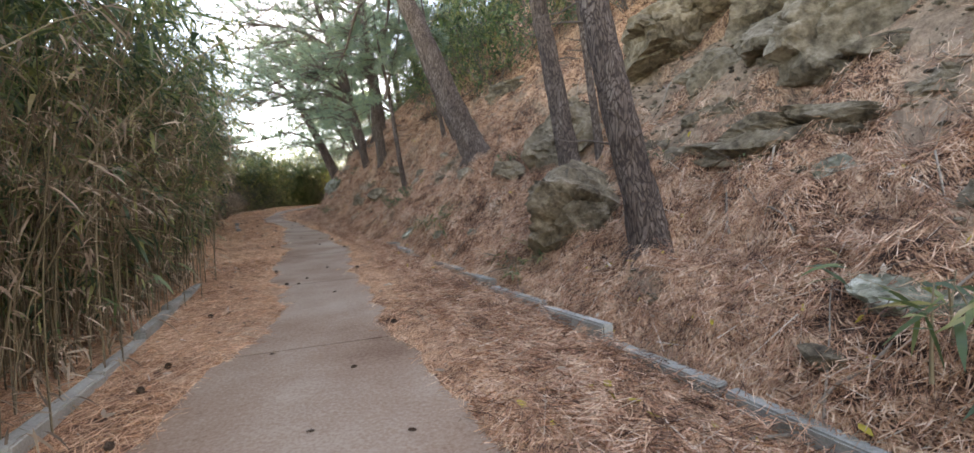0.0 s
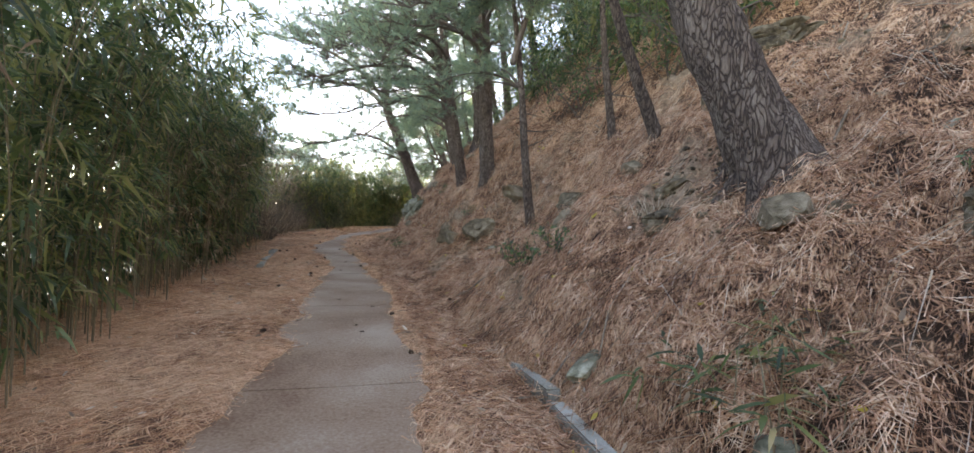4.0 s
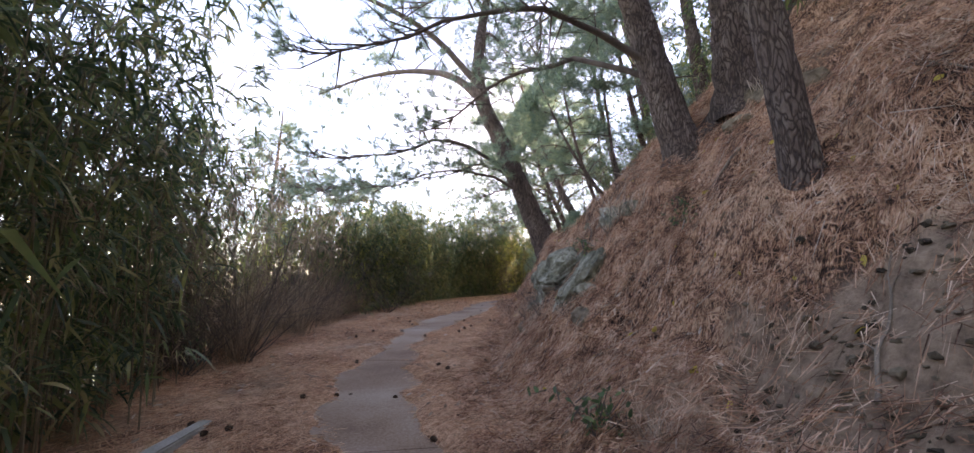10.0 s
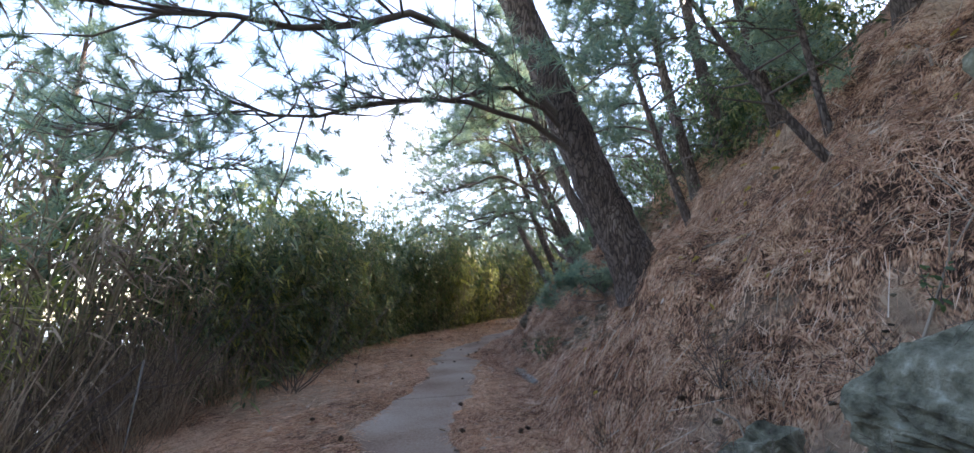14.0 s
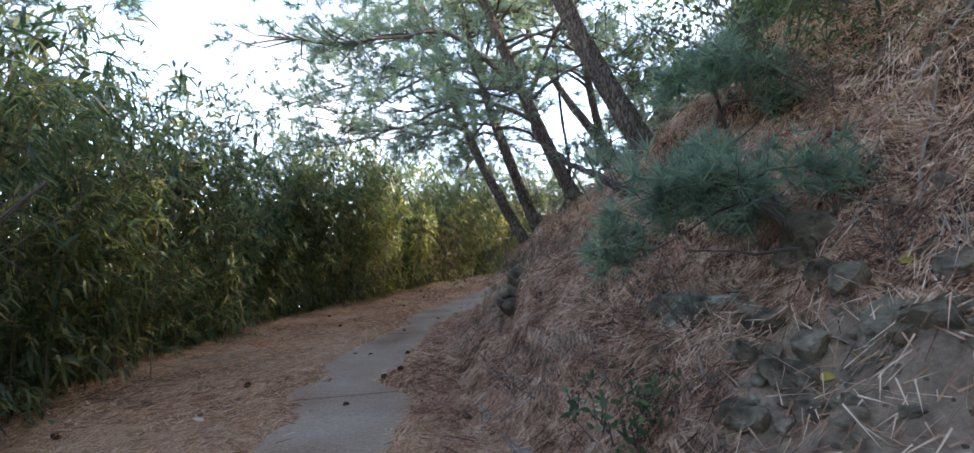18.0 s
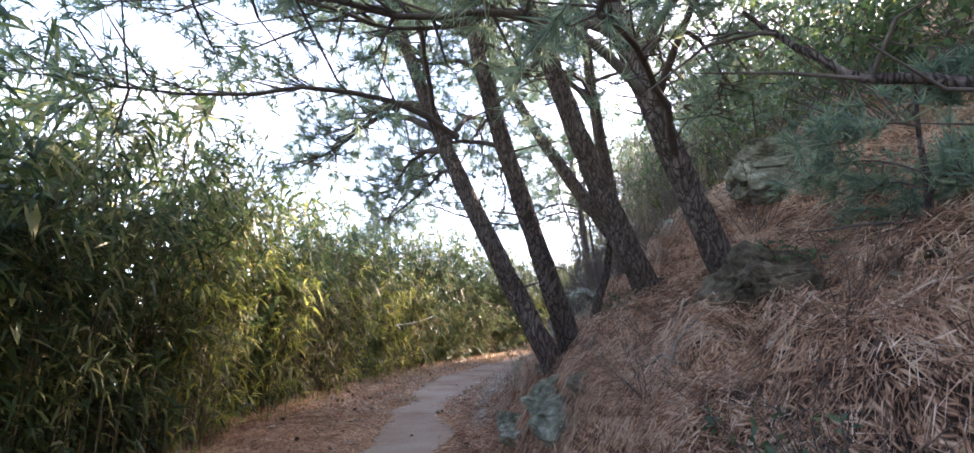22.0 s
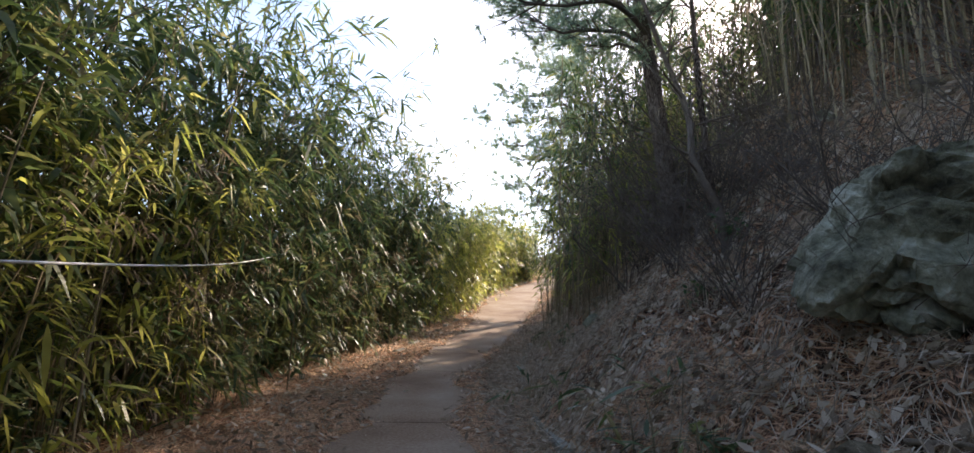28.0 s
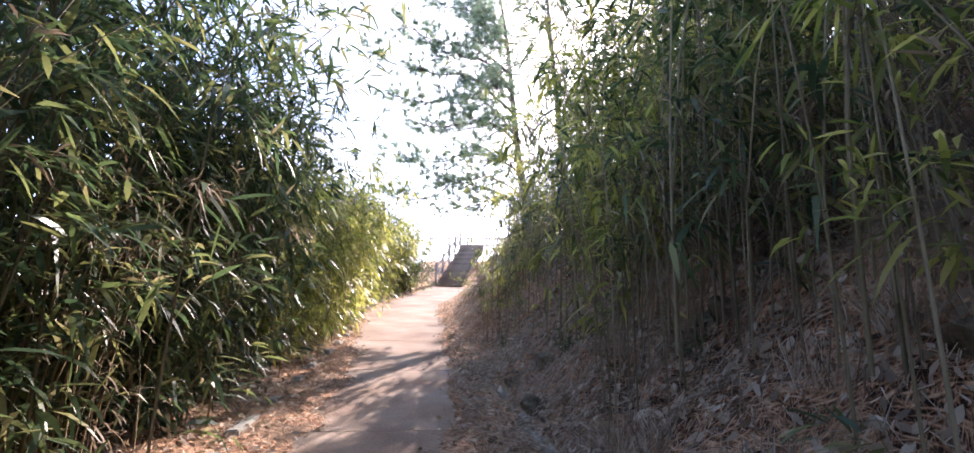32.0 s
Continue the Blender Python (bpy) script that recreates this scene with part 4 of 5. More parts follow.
# the big old pine that arches over the path
pine(-7.42, 24.26, 0.48, (-0.35, -0.03, 0.92), 9.0, "big old pine with grey-brown plated bark arching over the path", 12, 0.62, 9, 2.6,
     knots=[(0, 0, 0), (-0.45, -0.05, 1.1), (-0.85, -0.2, 2.2), (-1.25, -0.5, 3.3), (-1.35, -0.3, 4.4), (-1.3, 0.2, 6.0), (-1.1, 0.5, 7.6)],
     fork=[([(-1.2, -0.45, 3.2), (-2.0, -0.3, 3.95), (-3.2, 0.1, 4.45), (-4.6, 0.3, 4.6), (-6.0, 0.2, 4.3)], 0.10), ([(-1.25, -0.4, 3.5), (-2.2, -1.2, 4.6), (-3.5, -2.2, 5.2), (-4.8, -3.2, 5.2)], 0.08)], tufts=8, first_z=2.98,
     boughs=[((-11.1, 21.2, 4.95), 0.05), ((-10.5, 21.6, 4.5), 0.035), ((-9.85, 22.35, 4.6), 0.03)])


# ---- bamboo ----
def bamboo_meshes(tall, culms, sprays, seed, bare=0.2, wide=0.5, leaf=0.17, droop=0.55, broad=0.135, raw=False, dry=False, young=False):
    """Two meshes of one clump: its culms, its leaves. It faces +x. young: leaves take the brighter, sunlit yellow-green
    colour.
    """
    rng = np.random.default_rng(seed)
    stem, green = Pile(), Pile()
    for c in range(culms):
        h = tall * rng.uniform(0.72, 1.05)
        b = np.array([rng.normal(0, wide * 0.45), rng.normal(0, wide * 0.6), -0.1])
        arch = np.array([rng.normal(0.22, 0.22), rng.normal(0, 0.22), 0]) * h * 0.6
        kk = np.linspace(0, 1, 7)
        pts = b + np.array([0, 0, h]) * kk[:, None] + arch * (kk ** 2.2)[:, None]
        pts[:, 2] -= 0.10 * h * kk ** 3
        stem.add(*tube(pts, np.linspace(0.0085, 0.0025, 7) * rng.uniform(0.8, 1.3), 3))
        for q in range(int(sprays / culms)):
            t_ = 1 - (1 - bare) * rng.random() ** 0.95
            p = np.array([np.interp(t_, kk, pts[:, e]) for e in range(3)])
            az = rng.normal(0, 1.5)
            out = np.array([math.cos(az), math.sin(az), rng.uniform(-0.1, 0.5)])
            tip = p + out * rng.uniform(0.12, 0.42)
            if not raw and q % 3 == 0:
                stem.add(*tube([p, tip], [0.0028, 0.0012], 3))
            nl = rng.integers(5, 9)
            root = tip + rng.normal(0, 0.035, (nl, 3)) - out * rng.uniform(0, 0.12, (nl, 1))
            wy = out * 0.8 + rng.normal(0, 0.55, (nl, 3))
            side = np.cross(wy, [0, 0, 1.0]) + rng.normal(0, 0.35, (nl, 3))
            ln = leaf * rng.uniform(0.65, 1.35, nl)
            sag = droop * rng.uniform(0.3, 1.5, nl)
            green.add(*(flakes(root, wy, ln, ln * broad, sag, side) if raw else blades(root, wy, ln, ln * broad, sag, rng, side)))
    if raw:
        return np.vstack(green.v), np.vstack(green.f)
    return stem.mesh("culms", CULM), green.mesh("leaves", DRY_GRASS if dry else SUNLIT_YOUNG_LEAF if young else BAMBOO_LEAF, False)


def bamboo_clump(meshes, x, y, turn, grow, label, group="bamboo hedge beside the path"):
    top = new("bamboo_clump")
    top.matrix_basis = Matrix.LocRotScale((x, y, ground_at(x, y)), Euler((0, 0, turn)), (grow, grow, grow))
    tagged(piece("stalk_mass", meshes[0], top), kind="stuff")
    tagged(piece("foliage", meshes[1], top), kind="stuff")
    return tagged(top, label, "bamboo", group)


TALL = [bamboo_meshes(4.9, 14, 220, 100 + q, 0.13, leaf=0.19) for q in range(5)]
FULL = [bamboo_meshes(4.4, 14, 260, 120 + q, 0.05, leaf=0.19) for q in range(5)]
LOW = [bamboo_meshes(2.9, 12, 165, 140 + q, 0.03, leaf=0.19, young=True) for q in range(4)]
BROWN = [bamboo_meshes(3.3, 16, 84, 150 + q, 0.06, 0.6, 0.16, broad=0.10, dry=True) for q in range(3)]
DEEP = [bamboo_meshes(4.8, 10, 150, 190 + q, 0.0, 0.8, 0.38, 0.5, 0.2, raw=True) for q in range(4)]
DEEP_LOW = [bamboo_meshes(3.0, 8, 70, 195 + q, 0.0, 0.8, 0.26, 0.5, 0.19, raw=True) for q in range(3)]
DRY_THIN = [bamboo_meshes(3.0, 9, 30, 155 + q, 0.3, 0.5, 0.15, broad=0.10, dry=True) for q in range(3)]
THIN = [bamboo_meshes(3.0, 8, 60, 160 + q, 0.3, leaf=0.16, young=q % 2 == 1) for q in range(4)]
SPROUT = [bamboo_meshes(0.5, 4, 9, 180 + q, 0.2, 0.2, 0.2, 0.4) for q in range(3)]
HEDGE = ([-12, 0, 8, 14, 19.5, 21, 23, 27, 28.7, 30.6, 32.5, 34.6, 38, 41, 44, 50, 58, 74], [-2.75, -2.75, -2.65, -2.9, -2.7, -3.3, -3.9, -4.3, -2.9, -2.4, -2.6, -2.95, -2.85, -2.6, -2.35, -2.05, -2.1, -2.2])
rng = np.random.default_rng(5)


def hedge(s0, s1, step, kinds, grow, back=0.0, label=""):
    for s in np.arange(s0, s1, step):
        u = np.interp(s, *HEDGE) + rng.normal(0, 0.14) - back
        x, y = plan(s + rng.normal(0, step * 0.25), u)
        x2, y2 = plan(s, u + 1)
        turn = math.atan2(float(y2 - y), float(x2 - x)) + rng.normal(0, 0.5)
        bamboo_clump(kinds[rng.integers(len(kinds))], float(x), float(y), turn, grow * rng.uniform(0.88, 1.1), label)


def thicket(spots, kinds, label):
    """Bamboo too deep in the stand to tell apart: one mass of leaves."""
    p = Pile()
    for x, y, turn, grow in spots:
        v, f = kinds[rng.integers(len(kinds))]
        c, sn = math.cos(turn) * grow, math.sin(turn) * grow
        w = np.stack((v[:, 0] * c - v[:, 1] * sn + x, v[:, 0] * sn + v[:, 1] * c + y, v[:, 2] * grow + ground_at(x, y)), 1)
        p.add(w, f)
    tagged(new("bamboo_thicket", p.mesh("bamboo_thicket", BAMBOO_LEAF, False)), label, "bamboo", kind="stuff")


def bamboo_mass(spots, label):
    """Bamboo far off or high on the slope: all clumps of a stretch in one mesh a material."""
    piles = {}
    for me, x, y, turn, grow in [(me, *rest) for meshes, *rest in spots for me in meshes]:
        v = np.empty(len(me.vertices) * 3, np.float32)
        me.vertices.foreach_get("co", v)
        f = np.empty(len(me.loops), np.int32)
        me.loops.foreach_get("vertex_index", f)
        v = v.reshape(-1, 3).astype(float) * grow
        c, sn = math.cos(turn), math.sin(turn)
        piles.setdefault(me.materials[0].name, Pile()).add(np.stack((v[:, 0] * c - v[:, 1] * sn + x, v[:, 0] * sn + v[:, 1] * c + y, v[:, 2] + ground_at(x, y)), 1), f.reshape(-1, 3))
    for name, pile in piles.items():
        tagged(new("bamboo_stand", pile.mesh("bamboo_stand", bpy.data.materials[name], False)), label, "bamboo", kind="stuff")


def behind(s0, s1, step, grow, back):
    spots = []
    for s in np.arange(s0, s1, step):
        x, y = plan(s + rng.normal(0, step * 0.25), np.interp(s, *HEDGE) - back + rng.normal(0, 0.2))
        spots.append((float(x), float(y), rng.uniform(0, 6.28), grow * rng.uniform(0.85, 1.1)))
    return spots


hedge(-7, 8.5, 0.6, TALL, 1.0, 0, "tall dense bamboo with bare brown culms and dark green leaves")
hedge(8.5, 15, 0.75, TALL, 1.0, 0, "tall open bamboo with the sky showing between its culms")
hedge(15, 21, 0.6, TALL, 1.0, 0, "tall dense bamboo with bare brown culms and dark green leaves")
hedge(16.5, 22.2, 0.7, FULL, 1.0, -0.05, "tall leafy bamboo hanging over the edge of the path")
hedge(21, 30, 1.2, LOW, 1.0, 0.9, "low straggling bamboo behind dry grass")
hedge(28.6, 31.5, 0.9, LOW, 0.85, 0.25, "yellow-green bamboo at the bend of the path, sunlight painted into its leaves")
hedge(28.2, 33, 0.5, FULL, 0.82, 0, "dense leafy dark green bamboo beside the bend of the path")
hedge(33, 36, 0.55, FULL, 0.92, 0, "dense leafy bamboo standing taller than the rest beside the path")
hedge(36, 44, 0.58, FULL, 1.02, 0, "dense leafy bamboo arching over the path's edge")
hedge(44, 53.5, 0.58, FULL, 1.15, 0, "dense tall leafy bamboo arching over the path's edge")
hedge(53.5, 62, 0.55, LOW, 1.4, 0, "low yellow-green bamboo hedge beside the path, sunlight painted into its leaves")
bamboo_mass([(LOW[q % 4], *(float(e) for e in plan(s, np.interp(s, *HEDGE) + rng.normal(0, 0.14))), rng.uniform(0, 6.28), 1.4 * rng.uniform(0.88, 1.1)) for q, s in enumerate(np.arange(62, 71, 0.55))], "low yellow-green bamboo hedge near the stairs, sunlight painted into its leaves")
hedge(37, 53, 1.1, BROWN, 0.75, -0.15, "dead brown bamboo stems in front of the leafy hedge")
hedge(37, 46, 1.0, LOW, 1.0, -0.1, "yellow-green bamboo at the foot of the hedge, sunlight painted into its leaves")
hedge(-5, 9, 0.5, BROWN, 0.95, -0.35, "dead brown bamboo stems and dry leaves beside the path")
hedge(21, 28, 0.8, BROWN, 1.15, -0.2, "tall dead bamboo stems standing bare at the valley edge")
hedge(14, 22, 1.3, BROWN, 0.9, -0.2, "dead brown bamboo stems and dry leaves beside the path")
thicket(behind(-7, 8, 0.7, 1.0, 0.8) + behind(-7, 8, 1.0, 0.9, 1.7) + behind(8, 22, 0.85, 1.0, 0.85), DEEP, "deep shaded bamboo behind the hedge at the valley edge")
thicket(behind(28, 36, 0.62, 0.8, 0.75) + behind(36, 53, 0.62, 0.95, 0.75) + behind(28, 36, 1.1, 0.8, 1.6) + behind(36, 46, 1.1, 0.95, 1.6) + behind(28, 53, 0.8, 0.4, 0.3) + behind(27, 54, 0.55, 0.55, 0.45) + behind(28, 36, 0.5, 0.42, 0.1), DEEP, "deep shaded bamboo behind the hedge at the valley edge")
thicket(behind(20.5, 29, 0.7, 0.8, 0.9) + behind(21, 29, 1.0, 1.0, 2.0), DEEP_LOW, "low bamboo and scrub falling away at the valley edge")
thicket(behind(53, 74, 0.7, 1.35, 0.7), DEEP_LOW, "sunlit bamboo behind the low hedge")
spots = []
for s in np.arange(9, 66, 1.15):
    for q in range(2):
        high = s > 58
        x, y = plan(s + rng.normal(0, 0.4), rng.uniform(5.6, 7.2) + q * 1.6 + (1.0 if s > 47 else 0))
        spots.append((float(x), float(y), rng.uniform(0, 6.28), rng.uniform(0.5, 0.8) if high else rng.uniform(0.5, 0.8) if 36.5 < s < 43 else rng.uniform(0.9, 1.5)))
for s in np.arange(24.5, 29.6, 0.7):
    x, y = plan(s, rng.uniform(4.2, 5.2))
    spots.append((float(x), float(y), rng.uniform(0, 6.28), rng.uniform(0.5, 0.85)))
thicket(spots, DEEP_LOW, "dense dark bamboo thicket high on the slope")
for s in np.arange(47.5, 58, 0.75):
    for q in range(2):
        u = np.interp(s, *FOOT) + rng.uniform(0.35, 2.6) + q * 0.5
        x, y = plan(s, u)
        bamboo_clump(THIN[rng.integers(4)], float(x), float(y), rng.uniform(0, 6.28), rng.uniform(0.8, 1.15), "thin bamboo with dry culms and few leaves on the bank", "bamboo on the bank")
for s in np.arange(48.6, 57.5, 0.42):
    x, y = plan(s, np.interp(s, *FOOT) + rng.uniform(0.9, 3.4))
    bamboo_clump(LOW[rng.integers(4)] if rng.random() < 0.7 else TALL[rng.integers(5)], float(x), float(y), rng.uniform(0, 6.28), rng.uniform(1.05, 1.4), "tall yellow-green bamboo on the bank, backlight painted into many of its leaves", "bamboo on the bank")
spots = []
for s in np.arange(57, 73, 0.85):
    for q in range(2):
        x, y = plan(s, np.interp(s, *FOOT) + rng.uniform(0.3, 1.6) + q * 1.8)
        spots.append(((LOW if q else THIN)[rng.integers(4)], float(x), float(y), rng.uniform(0, 6.28), rng.uniform(0.3, 0.5)))
bamboo_mass(spots, "low half-dry bamboo covering the bank below the stairs")
for q in range(24):
    s = rng.uniform(46.0, 57)
    x, y = plan(s, np.interp(s, *FOOT) + rng.uniform(0.3, 3.2))
    bamboo_clump(DRY_THIN[q % 3], float(x), float(y), rng.uniform(0, 6.28), rng.uniform(0.55, 1.05), "dry brown bamboo stems with withered leaves on the bank", "dry bamboo on the bank")
spots = []
for q in range(44):
    s = rng.uniform(42, 50)
    x, y = plan(s, rng.uniform(4.2, 7.8))
    kinds = DRY_THIN if q % 3 else THIN
    spots.append((kinds[q % 3], float(x), float(y), rng.uniform(0, 6.28), rng.uniform(0.9, 1.3)))
bamboo_mass(spots, "thin half-dry bamboo high on the bank")
for x, y, g in [(0.37, 5.91, 0.8), (0.5, 5.85, 0.7), (0.2, 5.95, 0.6), (-1.0, 8.6, 0.9), (-0.8, 8.35, 0.8), (-1.15, 8.9, 0.7), (-0.7, 8.7, 0.7), (1.95, 2.1, 1.0), (2.05, 1.95, 0.9), (-6.2, 39.6, 1.0), (-5.9, 39.9, 1.1), (-5.0, 41.8, 0.9), (-3.3, 43.0, 0.8), (-12.2, 24.9, 1.1), (-12.9, 27.5, 1.2)]:
    bamboo_clump(SPROUT[int(abs(x * 7)) % 3], x, y, x * 5, g, "small green bamboo sprout among fallen needles", "bamboo sprouts")


# ---- boulders ----
def ball(level):
    ib = bmesh.new()
    bmesh.ops.create_icosphere(ib, subdivisions=level, radius=1)
    ib.verts.ensure_lookup_table()
    v, f = np.array([v.co[:] for v in ib.verts]), np.array([[v.index for v in f.verts] for f in ib.faces])
    ib.free()
    return v, f


BALL_V, BALL_F = ball(5)
STONE_V, STONE_F = ball(4)
PEBBLE_V, PEBBLE_F = ball(2)


def boulder(x, y, z, size, turn, label, seed, mat=ROCK, cuts=10, name="boulder"):
    rng = np.random.default_rng(seed)
    v, faces = (BALL_V.copy(), BALL_F) if max(size) > 0.55 else (STONE_V.copy(), STONE_F) if max(size) > 0.22 else (PEBBLE_V.copy(), PEBBLE_F)
    v = np.sign(v) * np.abs(v) ** 0.62
    v /= np.max(np.linalg.norm(v, axis=1)) * 0.82
    for q in range(cuts):
        nrm = unit(rng.normal(size=3))
        d = rng.uniform(0.55, 0.92)
        v -= np.maximum(0, v @ nrm - d)[:, None] * nrm * 0.97
    off = np.array([noise.fractal(Vector(p * 1.7 + seed * 3.1), 1.0, 2.1, 5) for p in v])
    ridge = np.array([noise.cell(Vector(p * 2.3 + seed)) for p in v])
    grit = np.array([noise.fractal(Vector(p * 6.0 + seed), 1.0, 2.1, 3) for p in v]) if len(v) > 500 else 0
    block = np.zeros(len(v))
    if len(v) > 500:
        for e, p in enumerate(v):
            (d0, d1, *_), (c0, *_) = noise.voronoi(Vector((p[0] * 1.25, p[1] * 1.25, p[2] * 1.9)) + Vector((seed, seed * 0.7, 0)))
            block[e] = 0.13 * (noise.cell(c0 * 7.3) - 0.5) - 0.11 * max(0.0, 1 - (d1 - d0) / 0.10)
    strata = block + np.sin(v[:, 2] * 9 + 2.0 * off + seed) * 0.025 + grit * 0.035
    v *= (1.0 + 0.07 * off + 0.04 * ridge + strata)[:, None]
    v *= np.array(size)
    ob = new(name, tri_mesh(name, v, faces, mat, False))
    ob.matrix_basis = pose(x, y, z, *turn)
    return tagged(ob, label, "rock", "rocks in the bank")


BOULDERS = [
    (1.22, 6.0, 1.02, (0.9, 0.75, 0.85), (8, -20, 15), ROCK), (1.95, 6.3, 1.75, (0.5, 0.4, 0.4), (0, -15, 40), ROCK), (1.35, 8.2, 2.3, (0.75, 0.5, 0.6), (0, -24, 30), ROCK), (0.3, 8.85, 1.85, (0.34, 0.3, 0.24), (0, 0, 10), ROCK),
    (2.15, 2.62, 0.75, (0.34, 0.3, 0.2), (0, 10, 60), LICHEN_ROCK), (3.3, 4.25, 1.7, (1.2, 0.6, 0.36), (0, 4, -38), ROCK), (2.85, 4.0, 1.3, (0.62, 0.42, 0.3), (0, 8, -30), ROCK), (3.85, 4.95, 2.85, (1.0, 0.6, 0.8), (5, -14, -30), ROCK),
    (4.4, 3.7, 3.1, (1.0, 0.7, 0.6), (0, 5, -50), ROCK), (3.5, 8.3, 3.85, (1.2, 0.8, 0.75), (0, -10, 10), ROCK), (2.8, 5.75, 2.05, (0.55, 0.42, 0.36), (0, -10, 0), ROCK), (3.9, 6.6, 3.6, (0.9, 0.7, 0.6), (0, -15, 20), ROCK),
    (0.85, 12.8, 4.2, (0.7, 0.8, 0.4), (0, -25, 20), ROCK), (-3.35, 14.75, 1.75, (0.28, 0.34, 0.26), (0, 0, 30), ROCK), (-2.75, 15.1, 2.45, (0.28, 0.3, 0.2), (0, 10, 0), ROCK), (-1.6, 13.2, 2.2, (0.35, 0.3, 0.25), (0, 10, 0), ROCK),
    (-6.62, 21.15, 2.2, (0.5, 0.8, 0.46), (10, -38, 20), LICHEN_ROCK), (-6.25, 19.95, 2.1, (0.2, 0.34, 0.58), (4, 34, 22), LICHEN_ROCK), (-5.72, 20.3, 2.95, (0.32, 0.44, 0.34), (0, -30, 30), LICHEN_ROCK), (-6.1, 20.6, 2.52, (0.34, 0.4, 0.2), (10, -30, 20), LICHEN_ROCK), (-7.15, 22.25, 1.8, (0.26, 0.34, 0.26), (0, 0, 20), LICHEN_ROCK),
    (-4.1, 15.7, 1.66, (0.3, 0.26, 0.2), (0, -20, 30), ROCK),
    (-7.55, 26.25, 2.32, (0.3, 0.42, 0.2), (0, -34, 10), ROCK), (-7.2, 25.2, 2.45, (0.26, 0.3, 0.2), (0, -20, 10), ROCK), (-7.85, 27.55, 2.33, (0.16, 0.3, 0.14), (0, -35, 30), LICHEN_ROCK), (-7.4, 27.15, 2.7, (0.2, 0.26, 0.2), (0, -15, 0), ROCK), (-7.7, 29.5, 2.9, (0.28, 0.34, 0.28), (0, -20, 10), ROCK),
    (-8.65, 29.7, 2.15, (0.45, 0.85, 0.5), (0, -12, -5), ROCK), (-8.6, 31.3, 2.1, (0.42, 0.8, 0.45), (0, -12, -5), ROCK), (-7.7, 31.8, 3.25, (0.5, 0.65, 0.5), (0, -10, 10), ROCK), (-5.6, 33.2, 5.0, (0.75, 0.6, 0.42), (0, -20, 30), LICHEN_ROCK),
    (-8.85, 32.75, 2.4, (0.25, 0.32, 0.22), (0, 0, 0), LICHEN_ROCK), (-8.5, 34.35, 2.1, (0.24, 0.28, 0.2), (0, 0, 50), LICHEN_ROCK), (-8.7, 33.05, 2.55, (0.32, 0.28, 0.17), (0, -20, 10), LICHEN_ROCK),
    (-5.22, 38.72, 3.55, (0.52, 0.66, 0.6), (12, -18, 35), LICHEN_ROCK), (-2.1, 42.7, 3.45, (0.32, 0.38, 0.36), (0, -10, 20), ROCK), (-1.25, 42.6, 4.1, (0.3, 0.36, 0.3), (0, -10, 20), ROCK), (-0.25, 46.4, 2.5, (0.2, 0.32, 0.3), (0, -20, -30), ROCK), (1.0, 39.8, 6.9, (0.6, 0.6, 0.5), (0, -10, 0), LICHEN_ROCK),
]
for x, y, z, size, turn in [(3.75, 5.5, 3.05, (0.9, 0.5, 0.5), (0, 6, -35)), (3.75, 4.5, 2.55, (0.85, 0.4, 0.26), (0, 4, -40)), (3.15, 6.3, 2.85, (0.7, 0.4, 0.5), (0, -8, -20)), (3.25, 8.45, 3.85, (0.8, 0.5, 0.6), (0, 0, 10)), (3.5, 3.7, 2.0, (0.6, 0.35, 0.25), (0, 8, -50)),
                             (1.45, 9.2, 2.75, (0.5, 0.4, 0.5), (0, -10, 30)), (1.1, 8.6, 2.15, (0.35, 0.3, 0.35), (0, -10, 0)), (2.1, 5.65, 1.6, (0.4, 0.3, 0.3), (0, -10, 20)), (4.6, 5.6, 3.9, (1.1, 0.7, 0.6), (0, -5, -30)), (4.3, 7.3, 4.5, (1.1, 0.7, 0.6), (0, 5, 0)), (2.65, 4.9, 1.75, (0.75, 0.3, 0.2), (0, 5, -25)),
                             (-0.75, 11.35, 2.2, (0.3, 0.4, 0.2), (0, -30, 10)), (-1.0, 11.0, 1.85, (0.25, 0.3, 0.15), (0, -25, 40)), (-1.4, 11.5, 1.75, (0.22, 0.28, 0.16), (0, -20, 0)), (-0.9, 10.7, 1.9, (0.3, 0.26, 0.16), (0, -20, 70)), (0.5, 12.5, 4.1, (0.5, 0.35, 0.25), (0, -30, 60)), (-3.95, 15.3, 1.6, (0.2, 0.2, 0.16), (0, 0, 10))]:
    BOULDERS.append((x, y, z, size, turn, ROCK))
srng = np.random.default_rng(77)
for q in range(90):
    s = srng.uniform(-1, 52)
    u = np.interp(s, *FOOT) + srng.uniform(0.05, 3.4)
    x, y = (float(e) for e in plan(s, u))
    r = srng.uniform(0.06, 0.2)
    BOULDERS.append((x, y, ground_at(x, y) + r * 0.1, (r, r * srng.uniform(0.6, 1.2), r * srng.uniform(0.5, 0.8)), tuple(srng.uniform(-40, 40, 3)), ROCK if q % 3 else LICHEN_ROCK))
